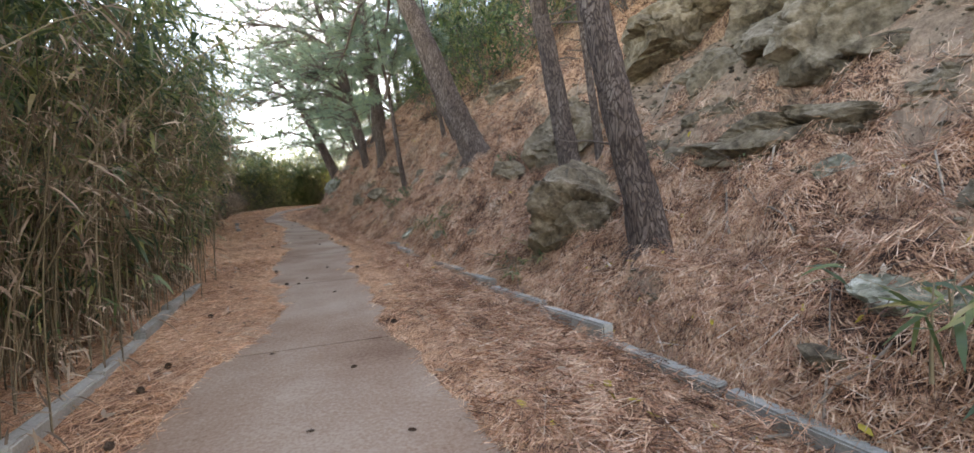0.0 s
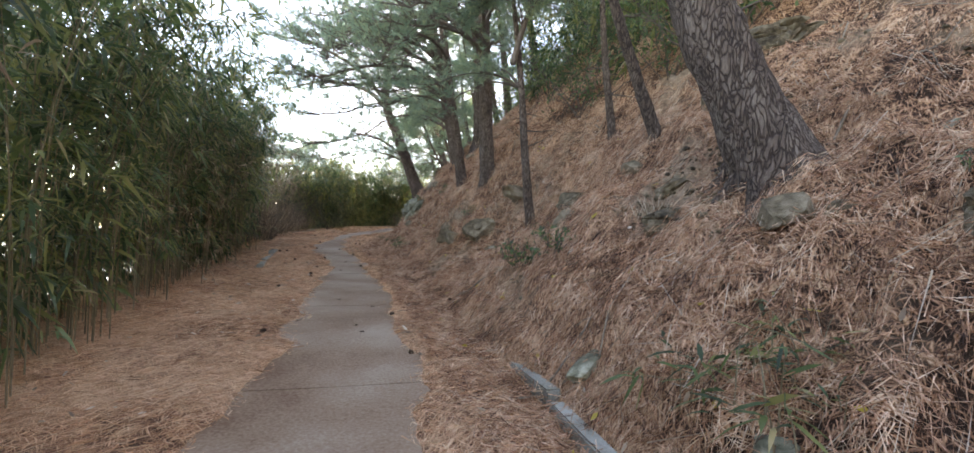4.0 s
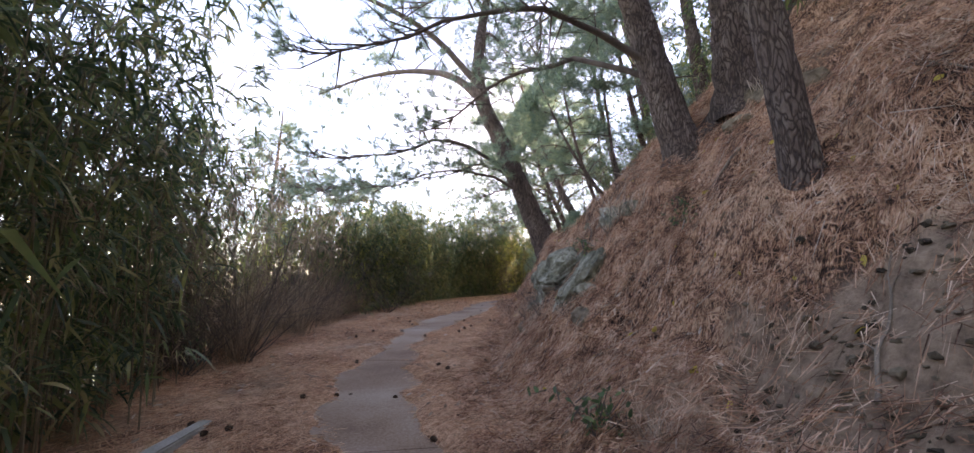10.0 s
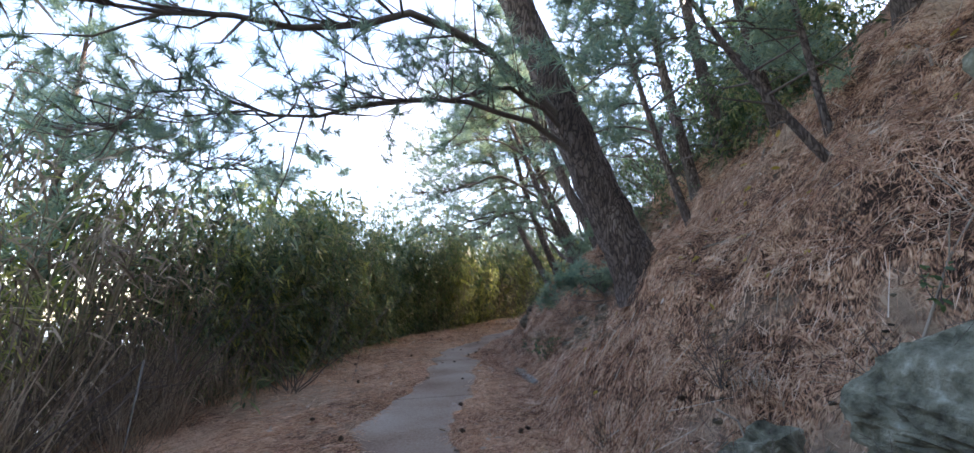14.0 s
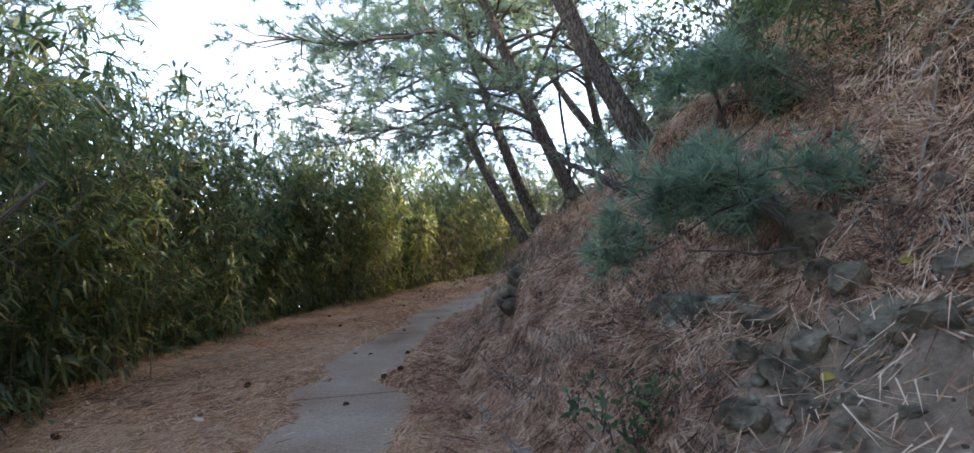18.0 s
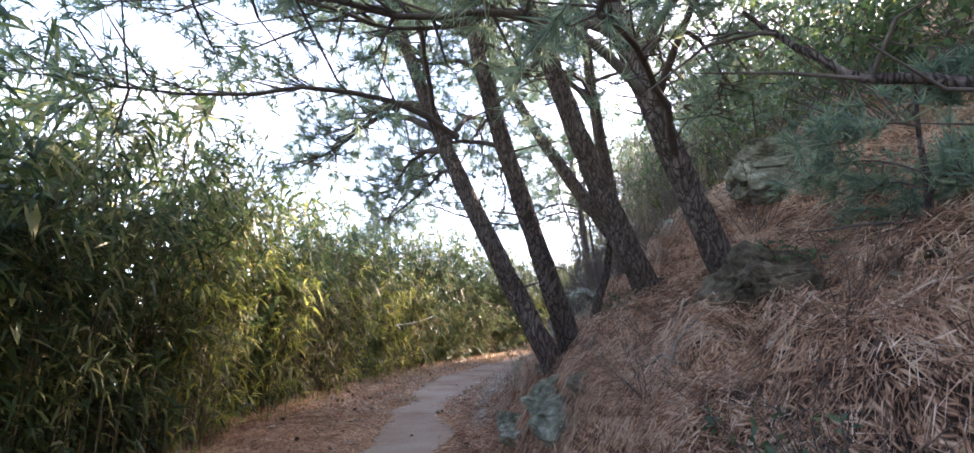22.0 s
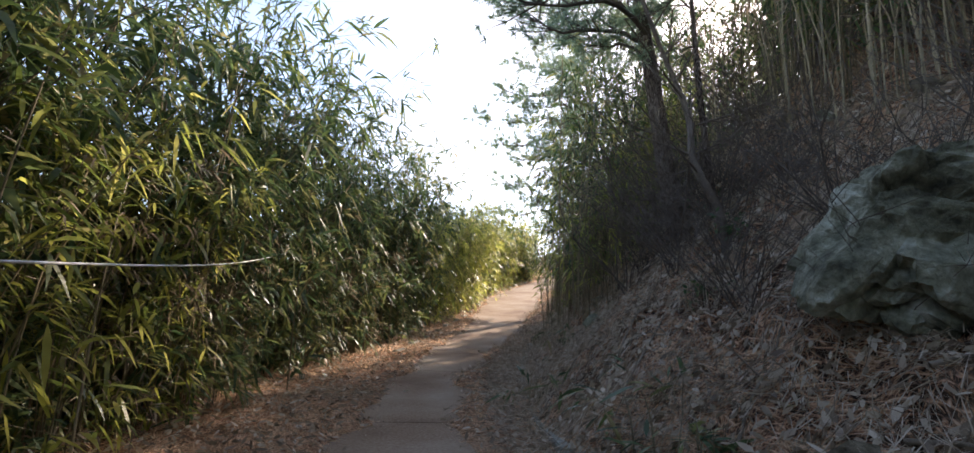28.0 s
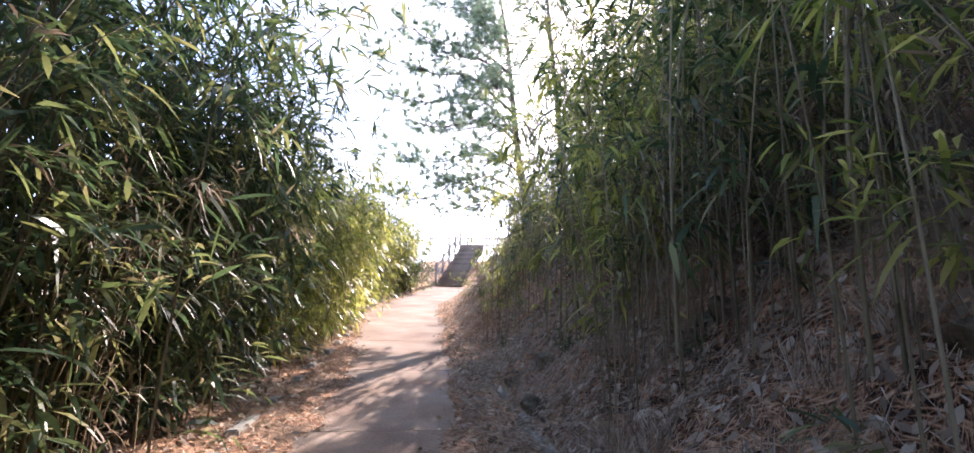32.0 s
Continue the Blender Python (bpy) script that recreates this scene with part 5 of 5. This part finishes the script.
# the crumbling face of pebbles and earth above the path
for q in range(44):
    s, u = 27.4 + srng.normal(0, 0.45), 1.95 + srng.normal(0, 0.22)
    x, y = (float(e) for e in plan(s, u))
    r = 0.035 + 0.07 * srng.random() ** 2
    BOULDERS.append((x, y, ground_at(x, y) + r * 0.3, (r, r * srng.uniform(0.7, 1.2), r * srng.uniform(0.6, 0.9)), tuple(srng.uniform(-40, 40, 3)), ROCK))
for q, (x, y, z, size, turn, mat) in enumerate(BOULDERS):
    word = "grey-green lichened" if mat is LICHEN_ROCK else "weathered tan-grey"
    boulder(x, y, z, size, turn, f"{'large' if max(size) > 0.6 else ('small' if max(size) > 0.22 else 'fist-sized')} {word} boulder bedded in the bank", 40 + q, mat)


# ---- kerbs ----
def kerb(name, s0, s1, across, seed, label, sunk=0.035):
    """A kerb of concrete blocks about a metre long, some sunk or tipped."""
    rng = np.random.default_rng(seed)
    top = tagged(new(name), label, "kerb", kind="structure")
    s = s0
    while s < s1:
        ln = rng.uniform(0.9, 1.15)
        u = np.interp(s + ln / 2, *across)
        x, y = plan(s + ln / 2, u)
        x2, y2 = plan(s + ln / 2 + 0.3, np.interp(s + ln / 2 + 0.3, *across))
        bm = bmesh.new()
        bmesh.ops.create_cube(bm, size=1)
        bmesh.ops.scale(bm, vec=(0.11, ln - 0.015, 0.22), verts=bm.verts)
        bmesh.ops.bevel(bm, geom=bm.edges[:], offset=0.012, segments=2, affect="EDGES")
        for v in bm.verts:
            v.co += Vector(rng.normal(0, 0.0025, 3))
        me = bpy.data.meshes.new("kerb_block")
        bm.to_mesh(me)
        bm.free()
        me.materials.append(KERB)
        z = np.interp(s + ln / 2, RUN, LINE[:, 2]) - sunk + rng.normal(0, 0.014)
        piece("kerb_block", me, top, pose(float(x), float(y), float(z), rng.normal(0, 1.2), rng.normal(0, 2.0), math.degrees(math.atan2(-(x2 - x), y2 - y)) + rng.normal(0, 0.8)))
        s += ln
    return top


kerb("kerb_1", -6, 9.6, ([-6, 1.7, 3.1, 5.4, 9], [2.25, 2.08, 1.91, 1.65, 1.26]), 1, "grey concrete kerb blocks along the foot of the bank", -0.02)
kerb("kerb_2", -6, 8, ([-6, 3.3, 6.2, 9], [-1.8, -1.83, -1.95, -1.95]), 2, "grey concrete kerb blocks half buried in needles beside the bamboo", 0.0)
kerb("kerb_3", 27.6, 30.4, ([26, 32], [1.1, 1.1]), 3, "low concrete kerb almost hidden by needles", 0.02)
kerb("kerb_4", 38.5, 53, ([38, 40, 43, 47, 53], [0.95, 0.95, 1.24, 1.28, 1.35]), 4, "low dark concrete kerb at the foot of the bank", 0.06)
kerb("kerb_5", 16.5, 19.5, ([16, 20], [-1.5, -1.5]), 5, "low concrete kerb half buried in needles")
kerb("kerb_6", 49.5, 70, ([49, 52, 70], [-1.12, -1.15, -1.35]), 6, "pale concrete kerb at the foot of the sunlit bamboo", 0.065)


# ---- stair with rails at the far end ----
def box_mesh(name, size, mat, bevel=0.006):
    bm = bmesh.new()
    bmesh.ops.create_cube(bm, size=1)
    bmesh.ops.scale(bm, vec=size, verts=bm.verts)
    bmesh.ops.bevel(bm, geom=bm.edges[:], offset=bevel, segments=1, affect="EDGES")
    me = bpy.data.meshes.new(name)
    bm.to_mesh(me)
    bm.free()
    me.materials.append(mat)
    return me


STAIR_S = 72.9
sx, sy = plan(STAIR_S, 0.0)
hx, hy = plan(STAIR_S + 4, 0.0)
heading = math.degrees(math.atan2(-(hx - sx), hy - sy)) - 8
foot_z = float(np.interp(STAIR_S, RUN, LINE[:, 2]))
stair = tagged(new("stairs"), "dark timber outdoor stairs climbing from the end of the path", "stairs", kind="structure")
stair.matrix_basis = pose(float(sx), float(sy), foot_z, 0, 0, heading)
step_me = box_mesh("step", (1.5, 0.36, 0.2), STAIR_WOOD, 0.012)
for q in range(17):
    piece("step", step_me, stair, pose(0, 0.3 * q + 0.15, 0.18 * q + 0.08))
rail_top = tagged(new("handrail"), "weathered timber handrail with square posts beside the stairs", "railing")
rail_top.matrix_basis = pose(float(sx), float(sy), foot_z, 0, 0, heading)
post_me = box_mesh("post", (0.11, 0.11, 1.45), RAIL_WOOD, 0.01)
for q in range(5):
    piece("post", post_me, rail_top, pose(-0.82, 0.1 + 1.2 * q, 0.72 * q + 0.6))
pitch_ = math.degrees(math.atan2(0.18, 0.3))
rail_me = box_mesh("rail", (0.07, 5.75, 0.09), RAIL_WOOD, 0.008)
for zz in (1.05, 0.55):
    piece("rail", rail_me, rail_top, pose(-0.82, 2.5, 1.5 + zz - 0.06, pitch_))
fence_ = tagged(new("fence"), "weathered timber post and rail fence on the skyline above the stairs", "fence")
fence_.matrix_basis = pose(float(sx), float(sy), foot_z + 3.0, 0, 0, heading)
for q in range(6):
    piece("post", post_me, fence_, pose(-3.4 + 1.3 * q, 6.3 + 0.25 * q, 0.35))
fr = box_mesh("rail", (6.8, 0.07, 0.09), RAIL_WOOD, 0.008)
for zz in (0.9, 0.45):
    piece("rail", fr, fence_, pose(-0.15, 6.92, zz, 0, 0, 10.9))

# ---- wire through the bamboo ----
wb = Pile()
kk = np.linspace(0, 1, 14)
wp = np.array([-8.95, 40.4, 3.27]) + np.array([2.35, 4.7, 0.62]) * kk[:, None]
wp[:, 2] -= 0.09 * np.sin(kk * math.pi)
wb.add(*tube(wp, np.full(14, 0.006), 5))
tagged(new("wire", wb.mesh("wire", WIRE)), "thin pale wire strung through the bamboo leaves", "wire")


# ---- dry grass and shrubs ----
def grass_mesh(tall, count, seed, mat=DRY_GRASS):
    rng = np.random.default_rng(seed)
    p = Pile()
    root = np.stack((rng.normal(0, 0.16, count), rng.normal(0, 0.16, count), np.full(count, -0.05)), 1)
    way = np.stack((rng.normal(0, 0.3, count), rng.normal(0, 0.3, count), np.ones(count)), 1)
    ln = tall * rng.uniform(0.5, 1.1, count)
    p.add(*blades(root, way, ln, np.full(count, 0.010), rng.uniform(0.0, 0.35, count), rng))
    return p.mesh("dry_grass", mat, False)


GRASS = [grass_mesh(1.9, 150, 200 + q) for q in range(3)]
TUSSOCK = [grass_mesh(0.55, 90, 210 + q, DEAD_LEAF) for q in range(3)]


def grass(me, s, u, grow, label, group):
    x, y = plan(s, u)
    ob = new("dry_grass", me)
    ob.matrix_basis = Matrix.LocRotScale((x, y, ground_at(float(x), float(y))), Euler((0, 0, rng.uniform(0, 6.28))), (grow, grow, grow))
    return tagged(ob, label, "grass", group)


for q in range(18):
    s = rng.uniform(21, 28)
    grass(GRASS[q % 3], s, np.interp(s, *HEDGE) + rng.uniform(0.1, 1.4), rng.uniform(0.5, 1.0), "tall dry straw-coloured grass clump at the valley edge", "dry grass clumps")
for q in range(70):
    s = rng.uniform(37, 58)
    grass(TUSSOCK[q % 3], s, np.interp(s, *FOOT) + rng.uniform(0.1, 3.0), rng.uniform(0.35, 0.75), "small dry grass tussock on the bank", "dry tussocks")
for q in range(14):
    s = rng.uniform(2, 36)
    grass(TUSSOCK[q % 3], s, np.interp(s, *FOOT) + rng.uniform(0.3, 3.0), rng.uniform(0.3, 0.7), "small dry grass tussock on the bank", "dry tussocks")


def shrub_meshes(tall, twigs, leaves, seed, leaf=0.06):
    rng = np.random.default_rng(seed)
    wood, fine, green = Pile(), Pile(), Pile()
    for t_ in range(twigs):
        az = rng.random() * 6.28
        out = np.array([math.cos(az), math.sin(az), 0]) * rng.uniform(0.3, 1.3)
        kk = np.linspace(0, 1, 6)
        ln = tall * rng.uniform(0.5, 1.0)
        pts = np.array([0, 0, -0.05]) + (np.array([0, 0, 1.0]) + out) * (kk * ln)[:, None] + np.cumsum(rng.normal(0, 0.03 * tall, (6, 3)), axis=0)
        wood.add(*tube(pts, np.linspace(0.0045, 0.0014, 6) * tall, 4))
        for b in range(4):
            p = pts[rng.integers(2, 6)]
            e = p + rng.normal(0, 0.22, 3) * tall * 0.7 + [0, 0, 0.08]
            fine.add(*tube([p, e], [0.005, 0.0015], 3))
            nl = max(0, int(leaves / (twigs * 4)))
            if nl:
                c = rng.uniform(0.2, 1.0, (nl, 1))
                root = p + (e - p) * c + rng.normal(0, 0.05 * tall, (nl, 3))
                ln2 = leaf * rng.uniform(0.7, 1.3, nl)
                green.add(*blades(root, rng.normal(0, 1, (nl, 3)) + [0, 0, 0.2], ln2, ln2 * 0.42, rng.uniform(0, 0.3, nl), rng))
    return wood.mesh("stems", TWIG), fine.mesh("twigs", TWIG), (green.mesh("leaves", SHRUB_LEAF, False) if green.n else None)


SHRUBS = [shrub_meshes(1.7, 14, 900, 300 + q) for q in range(3)]
BARE = [shrub_meshes(1.6, 16, 0, 310 + q) for q in range(3)]
HERB = [shrub_meshes(0.3, 7, 90, 320 + q, 0.05) for q in range(3)]


def shrub(meshes, s, u, grow, label, group, name="shrub"):
    x, y = plan(s, u)
    top = new(name)
    top.matrix_basis = Matrix.LocRotScale((x, y, ground_at(float(x), float(y))), Euler((0, 0, rng.uniform(0, 6.28))), (grow, grow, grow))
    tagged(piece("stem_mass", meshes[0], top), kind="stuff")
    tagged(piece("twig_mass", meshes[1], top), kind="stuff")
    if meshes[2]:
        tagged(piece("foliage", meshes[2], top), kind="stuff")
    return tagged(top, label, "shrub", group)


for q in range(60):
    s = rng.uniform(8, 62)
    shrub(SHRUBS[q % 3], s, rng.uniform(4.6, 8.5), rng.uniform(1.1, 1.9), "dark evergreen shrub high on the slope", "shrubs on the ridge")
for q in range(110):
    s = rng.uniform(38, 64) if q % 2 else rng.uniform(42.5, 50)
    shrub(BARE[q % 3], s, np.interp(s, *FOOT) + rng.uniform(1.2, 5.2), rng.uniform(0.45, 1.1), "leafless brown shrub with tangled twigs on the bank", "bare shrubs")
for q in range(34):
    s = rng.uniform(20, 40)
    shrub(BARE[q % 3], s, np.interp(s, *FOOT) + rng.uniform(0.15, 1.6), rng.uniform(0.22, 0.45), "low tangle of dead grey twigs at the foot of the bank", "dead twigs", "twig_tangle")
for q in range(22):
    s = rng.uniform(20.5, 28.5)
    shrub(BARE[q % 3], s, np.interp(s, *HEDGE) + rng.uniform(0.1, 1.2), rng.uniform(0.6, 1.2), "leafless grey-brown shrub with straggling twigs at the valley edge", "bare shrubs")
for q in range(10):
    s = rng.uniform(10, 36)
    shrub(BARE[q % 3], s, np.interp(s, *FOOT) + rng.uniform(2.5, 6.0), rng.uniform(0.5, 1.0), "leafless brown shrub with tangled twigs on the bank", "bare shrubs")
for q in range(46):
    s = rng.uniform(36, 60) if q > 16 else rng.uniform(0, 36)
    shrub(HERB[q % 3], s, np.interp(s, *FOOT) + rng.uniform(0.05, 2.2), rng.uniform(0.6, 1.3), "small green leafy plant among the litter", "small green plants", "herb")


for q, (s, u, g) in enumerate([(28.9, 3.6, 0.55), (29.6, 3.8, 0.65)]):
    shrub(SHRUBS[q % 3], s, u, g, "pale green leafy shrub hanging over the needle-covered bank", "leafy shrubs on the bank")
for q in range(9):
    shrub(SHRUBS[q % 3], rng.uniform(69.5, 73.5), rng.uniform(-3.2, -1.7), rng.uniform(1.2, 1.7), "dense dark green bush beside the foot of the stairs", "bushes by the stairs")


# ---- fallen branches and cones ----
def fallen(s, u, ln, turn, seed, thick=0.012, lift=0.03):
    rng = np.random.default_rng(seed)
    kk = np.linspace(-0.5, 0.5, 9)
    ss, uu = s + np.cos(turn) * kk * ln, u + np.sin(turn) * kk * ln
    uu = uu + np.cumsum(rng.normal(0, 0.02 * ln, 9))
    x, y = plan(ss, uu)
    z = ground(ss, uu) + lift * rng.uniform(0.2, 1.4, 9)
    p = Pile()
    pts = np.stack((x, y, z), 1)
    p.add(*tube(pts, np.linspace(thick, thick * 0.3, 9), 6, 0.2, rng))
    for b in range(rng.integers(1, 4)):
        a = pts[rng.integers(2, 8)]
        e = a + rng.normal(0, 0.12, 3) * ln + [0, 0, 0.05]
        p.add(*tube([a, (a + e) / 2 + [0, 0, 0.02], e], [thick * 0.5, thick * 0.4, 0.002], 4))
    return tagged(new("fallen_branch", p.mesh("fallen_branch", DEADWOOD)), "dry grey-brown fallen branch lying on pine needles", "branch", "fallen branches")


for q in range(190):
    s = rng.uniform(-1, 54)
    fallen(s, np.interp(s, *FOOT) + rng.uniform(0.2, 3.8), rng.uniform(0.4, 1.7), rng.uniform(0, 3.14), 400 + q, rng.uniform(0.005, 0.016))
for q in range(16):
    fallen(rng.uniform(3, 40), rng.uniform(-1.8, 0.9), rng.uniform(0.25, 0.7), rng.uniform(0, 3.14), 480 + q, rng.uniform(0.003, 0.006), 0.015)

cp = Pile()
crng = np.random.default_rng(9)
cp.add(*tube([(0, 0, -0.026), (0, 0, -0.015), (0, 0, 0.0), (0, 0, 0.02), (0, 0, 0.03)], [0.006, 0.016, 0.018, 0.011, 0.003], 9))
nsc = 60
kk = np.arange(nsc) / nsc
ang = np.arange(nsc) * 2.39996
rad = 0.019 * np.sin(np.pi * (0.15 + 0.8 * kk))
root = np.stack((rad * 0.6 * np.cos(ang), rad * 0.6 * np.sin(ang), -0.024 + 0.052 * kk), 1)
way = np.stack((np.cos(ang), np.sin(ang), 0.35 + 0 * ang), 1)
cp.add(*blades(root, way, np.full(nsc, 0.017), np.full(nsc, 0.013), np.full(nsc, -0.1), crng, np.stack((-np.sin(ang), np.cos(ang), 0 * ang), 1)))
CONE_ME = cp.mesh("pine_cone", CONE, False)


def cone(x, y):
    ob = new("pine_cone", CONE_ME)
    ob.matrix_basis = pose(x, y, ground_at(x, y) + 0.02, rng.uniform(50, 120), rng.uniform(0, 360), rng.uniform(0, 360))
    return tagged(ob, "dark open pine cone lying on the needles", "pine cone", "pine cones")


for x, y in [(-1.83, 8.82), (-7.78, 19.7), (-8.5, 18.52), (-9.11, 19.82), (-8.65, 22.57), (-11.0, 24.4)]:
    cone(x, y)
for q in range(110):
    s = rng.uniform(1, 44)
    x, y = plan(s, rng.uniform(-1.9, 1.6))
    cone(float(x), float(y))


# ---- needles and leaves on the ground ----
def strewn(name, count, s0, s1, u0, u1, length, width, mat, label, seed, lift=0.02, keep=None, stand=0.25, clump=1):
    rng = np.random.default_rng(seed)
    s, u = rng.uniform(s0, s1, count), u0 + (u1 - u0) * rng.random(count)
    if clump > 1:
        s, u = (np.repeat(e, clump) + rng.normal(0, 0.045, count * clump) for e in (s, u))
    x, y = plan(s, u)
    if keep is not None:
        ok = keep(s, u, x, y, rng)
        s, u, x, y = s[ok], u[ok], x[ok], y[ok]
    z = ground(s, u)
    n = len(s)
    az = rng.uniform(0, 2 * math.pi, n) if clump == 1 else np.where(rng.random(n) < 0.5, rng.normal(-math.pi / 2, 0.9, n), rng.uniform(0, 2 * math.pi, n))
    e = 0.06
    gx, gy = (ground(s + e, u) - ground(s - e, u)) / (2 * e), (ground(s, u + e) - ground(s, u - e)) / (2 * e)
    ds, du = np.cos(az), np.sin(az)
    x2, y2 = plan(s + ds * 0.1, u + du * 0.1)
    wy = np.stack(((x2 - x) * 10, (y2 - y) * 10, gx * ds + gy * du + rng.normal(0, stand, n)), 1)
    root = np.stack((x, y, z + lift * rng.random(n) ** 2), 1)
    ln = length * rng.uniform(0.6, 1.25, n)
    p = Pile()
    if width < 0.02:
        p.add(*needles(root - unit_rows(wy) * ln[:, None] * 0.4, wy, ln, width, rng))
    else:
        p.add(*blades(root, wy, ln, ln * width * 10, rng.uniform(0, 0.2, n), rng))
    return tagged(new(name, p.mesh(name, mat, False)), label, "litter", kind="stuff")


def unit_rows(v):
    return v / (np.linalg.norm(v, axis=1)[:, None] + 1e-9)


def covered(s, u, x, y, rng):
    lit = np.maximum(np.interp(s, *BARE_L) - u, u - np.interp(s, *BARE_R)) + 0.22 * rough2(x, y, 0.55, 4, 31) + 0.2 * rough2(x, y, 2.1, 2, 37)
    thick = rough2(x, y, 0.7, 3, 77) + 0.3 + 0.55 * rough2(x, y, 0.2, 2, 78)
    return (bare_earth(s, u, x, y) < 0.25 + 0.75 * rng.random(len(s))) & (lit > -0.12 + 0.3 * rng.random(len(s))) & (thick + rng.random(len(s)) * 0.9 > 0.25)


def fallen_here(s, u, x, y, rng):
    lit = np.maximum(np.interp(s, *BARE_L) - u, u - np.interp(s, *BARE_R)) + 0.22 * rough2(x, y, 0.55, 4, 31) + 0.2 * rough2(x, y, 2.1, 2, 37)
    return lit > -0.1 + 0.3 * rng.random(len(s))


def fringe(s, u, x, y, rng):
    lit = np.maximum(np.interp(s, *BARE_L) - u, u - np.interp(s, *BARE_R)) + 0.22 * rough2(x, y, 0.55, 4, 31) + 0.2 * rough2(x, y, 2.1, 2, 37)
    return (lit > -0.45 * rng.random(len(s)) ** 1.5 - 0.08) & (lit < 0.15)


strewn("fallen_needles", 190000, -2, 40, 0.6, 3.8, 0.19, 0.0058, DRY_NEEDLE, "rust-brown fallen pine needles matted over the bank", 1, 0.09, covered, 0.32)
strewn("fallen_needles", 90000, -2, 40, -2.6, 1.3, 0.15, 0.0055, LIT_NEEDLE, "rust-brown fallen pine needles strewn over the path", 9, 0.03, covered, 0.12)
strewn("fallen_needles", 45000, -2, 40, 3.0, 7.0, 0.2, 0.0064, DRY_NEEDLE, "rust-brown fallen pine needles on the upper slope", 2, 0.10, covered, 0.45)
strewn("fallen_needles", 70000, 38, 54, 0.8, 4.6, 0.17, 0.006, DEAD_LEAF, "pale straw and fallen needles tangled over the bank", 13, 0.12, covered, 0.5)
strewn("fallen_needles", 60000, 38, 72, -2.0, 5.0, 0.16, 0.0055, DRY_GRASS, "brown fallen needles and straw on the bank", 3, 0.08, covered, 0.4)
strewn("fallen_needles", 46000, 1, 46, -1.2, 1.0, 0.12, 0.004, LIT_NEEDLE, "loose needles blown over the bare concrete", 7, 0.01, None, 0.02)
strewn("fallen_needles", 60000, 0, 48, -1.6, 1.2, 0.13, 0.0045, LIT_NEEDLE, "loose needles along the edge of the bare concrete", 8, 0.015, fringe, 0.04)
strewn("dead_leaves", 36000, 39, 66, -2.0, 5.5, 0.075, 0.035, DEAD_LEAF, "dry brown fallen leaves on the bank and path edges", 4, 0.06, fallen_here, 0.6)
strewn("dead_leaves", 3000, -2, 40, -2.2, 5.0, 0.08, 0.03, DEAD_LEAF, "dry brown fallen leaves among the needles", 5, 0.05, covered, 0.4)
strewn("dead_leaves", 2600, 37, 62, -1.1, 1.0, 0.10, 0.03, DEAD_LEAF, "loose dry leaves blown over the concrete", 10, 0.01, None, 0.1)
strewn("fallen_needles", 26000, 37, 60, -1.3, 1.2, 0.12, 0.004, DRY_NEEDLE, "brown needles trodden into the concrete", 11, 0.01, None, 0.03)
strewn("needle_drifts", 11000, -1, 40, 1.0, 4.4, 0.18, 0.006, DRY_NEEDLE, "tufts of fallen needles hanging over the small ledges of the bank", 12, 0.13, None, 0.3, 14)
strewn("dead_leaves", 15000, 41, 54, 0.9, 4.6, 0.085, 0.04, DEAD_LEAF, "broad dry leaves drifted over the bank", 15, 0.07, fallen_here, 0.5)
strewn("dry_stalks", 7000, -1, 52, 0.9, 4.2, 0.5, 0.0075, DEAD_LEAF, "pale dry stalks lying over the needles of the bank", 14, 0.08, covered, 0.22)
strewn("yellow_leaves", 420, -1, 30, 0.9, 4.0, 0.08, 0.05, YELLOW_LEAF, "few yellow fallen leaves among the needles", 6, 0.05, None, 0.3)


# ---- loose stones where the earth lies open ----
NUB_V, NUB_F = ball(1)


def scree(count, s0, s1, u0, u1, seed):
    rng = np.random.default_rng(seed)
    s, u = rng.uniform(s0, s1, count), rng.uniform(u0, u1, count)
    x, y = plan(s, u)
    ok = (bare_earth(s, u, x, y) > 0.4) & (u > np.interp(s, *FOOT) + 0.1)
    s, u, x, y = s[ok], u[ok], x[ok], y[ok]
    z = ground(s, u)
    p = Pile()
    for e in range(len(s)):
        size = 0.010 + 0.032 * rng.random() ** 2.5
        p.add(NUB_V * (size * rng.uniform(0.5, 1.3, 3) * [1, 1, 0.65]) + rng.normal(0, size * 0.12, NUB_V.shape) + [x[e], y[e], z[e] + size * 0.15], NUB_F)
    if p.n:
        tagged(new("loose_stones", p.mesh("loose_stones", ROCK, False)), "small tan-grey stones loose in the open earth of the bank", "stones", kind="stuff")


scree(14000, -1, 12, 1.4, 6.0, 1)
scree(9000, 12, 26, 1.1, 4.5, 2)
scree(8000, 26, 40, 1.1, 4.2, 3)
scree(2500, 40, 52, 1.3, 4.5, 4)
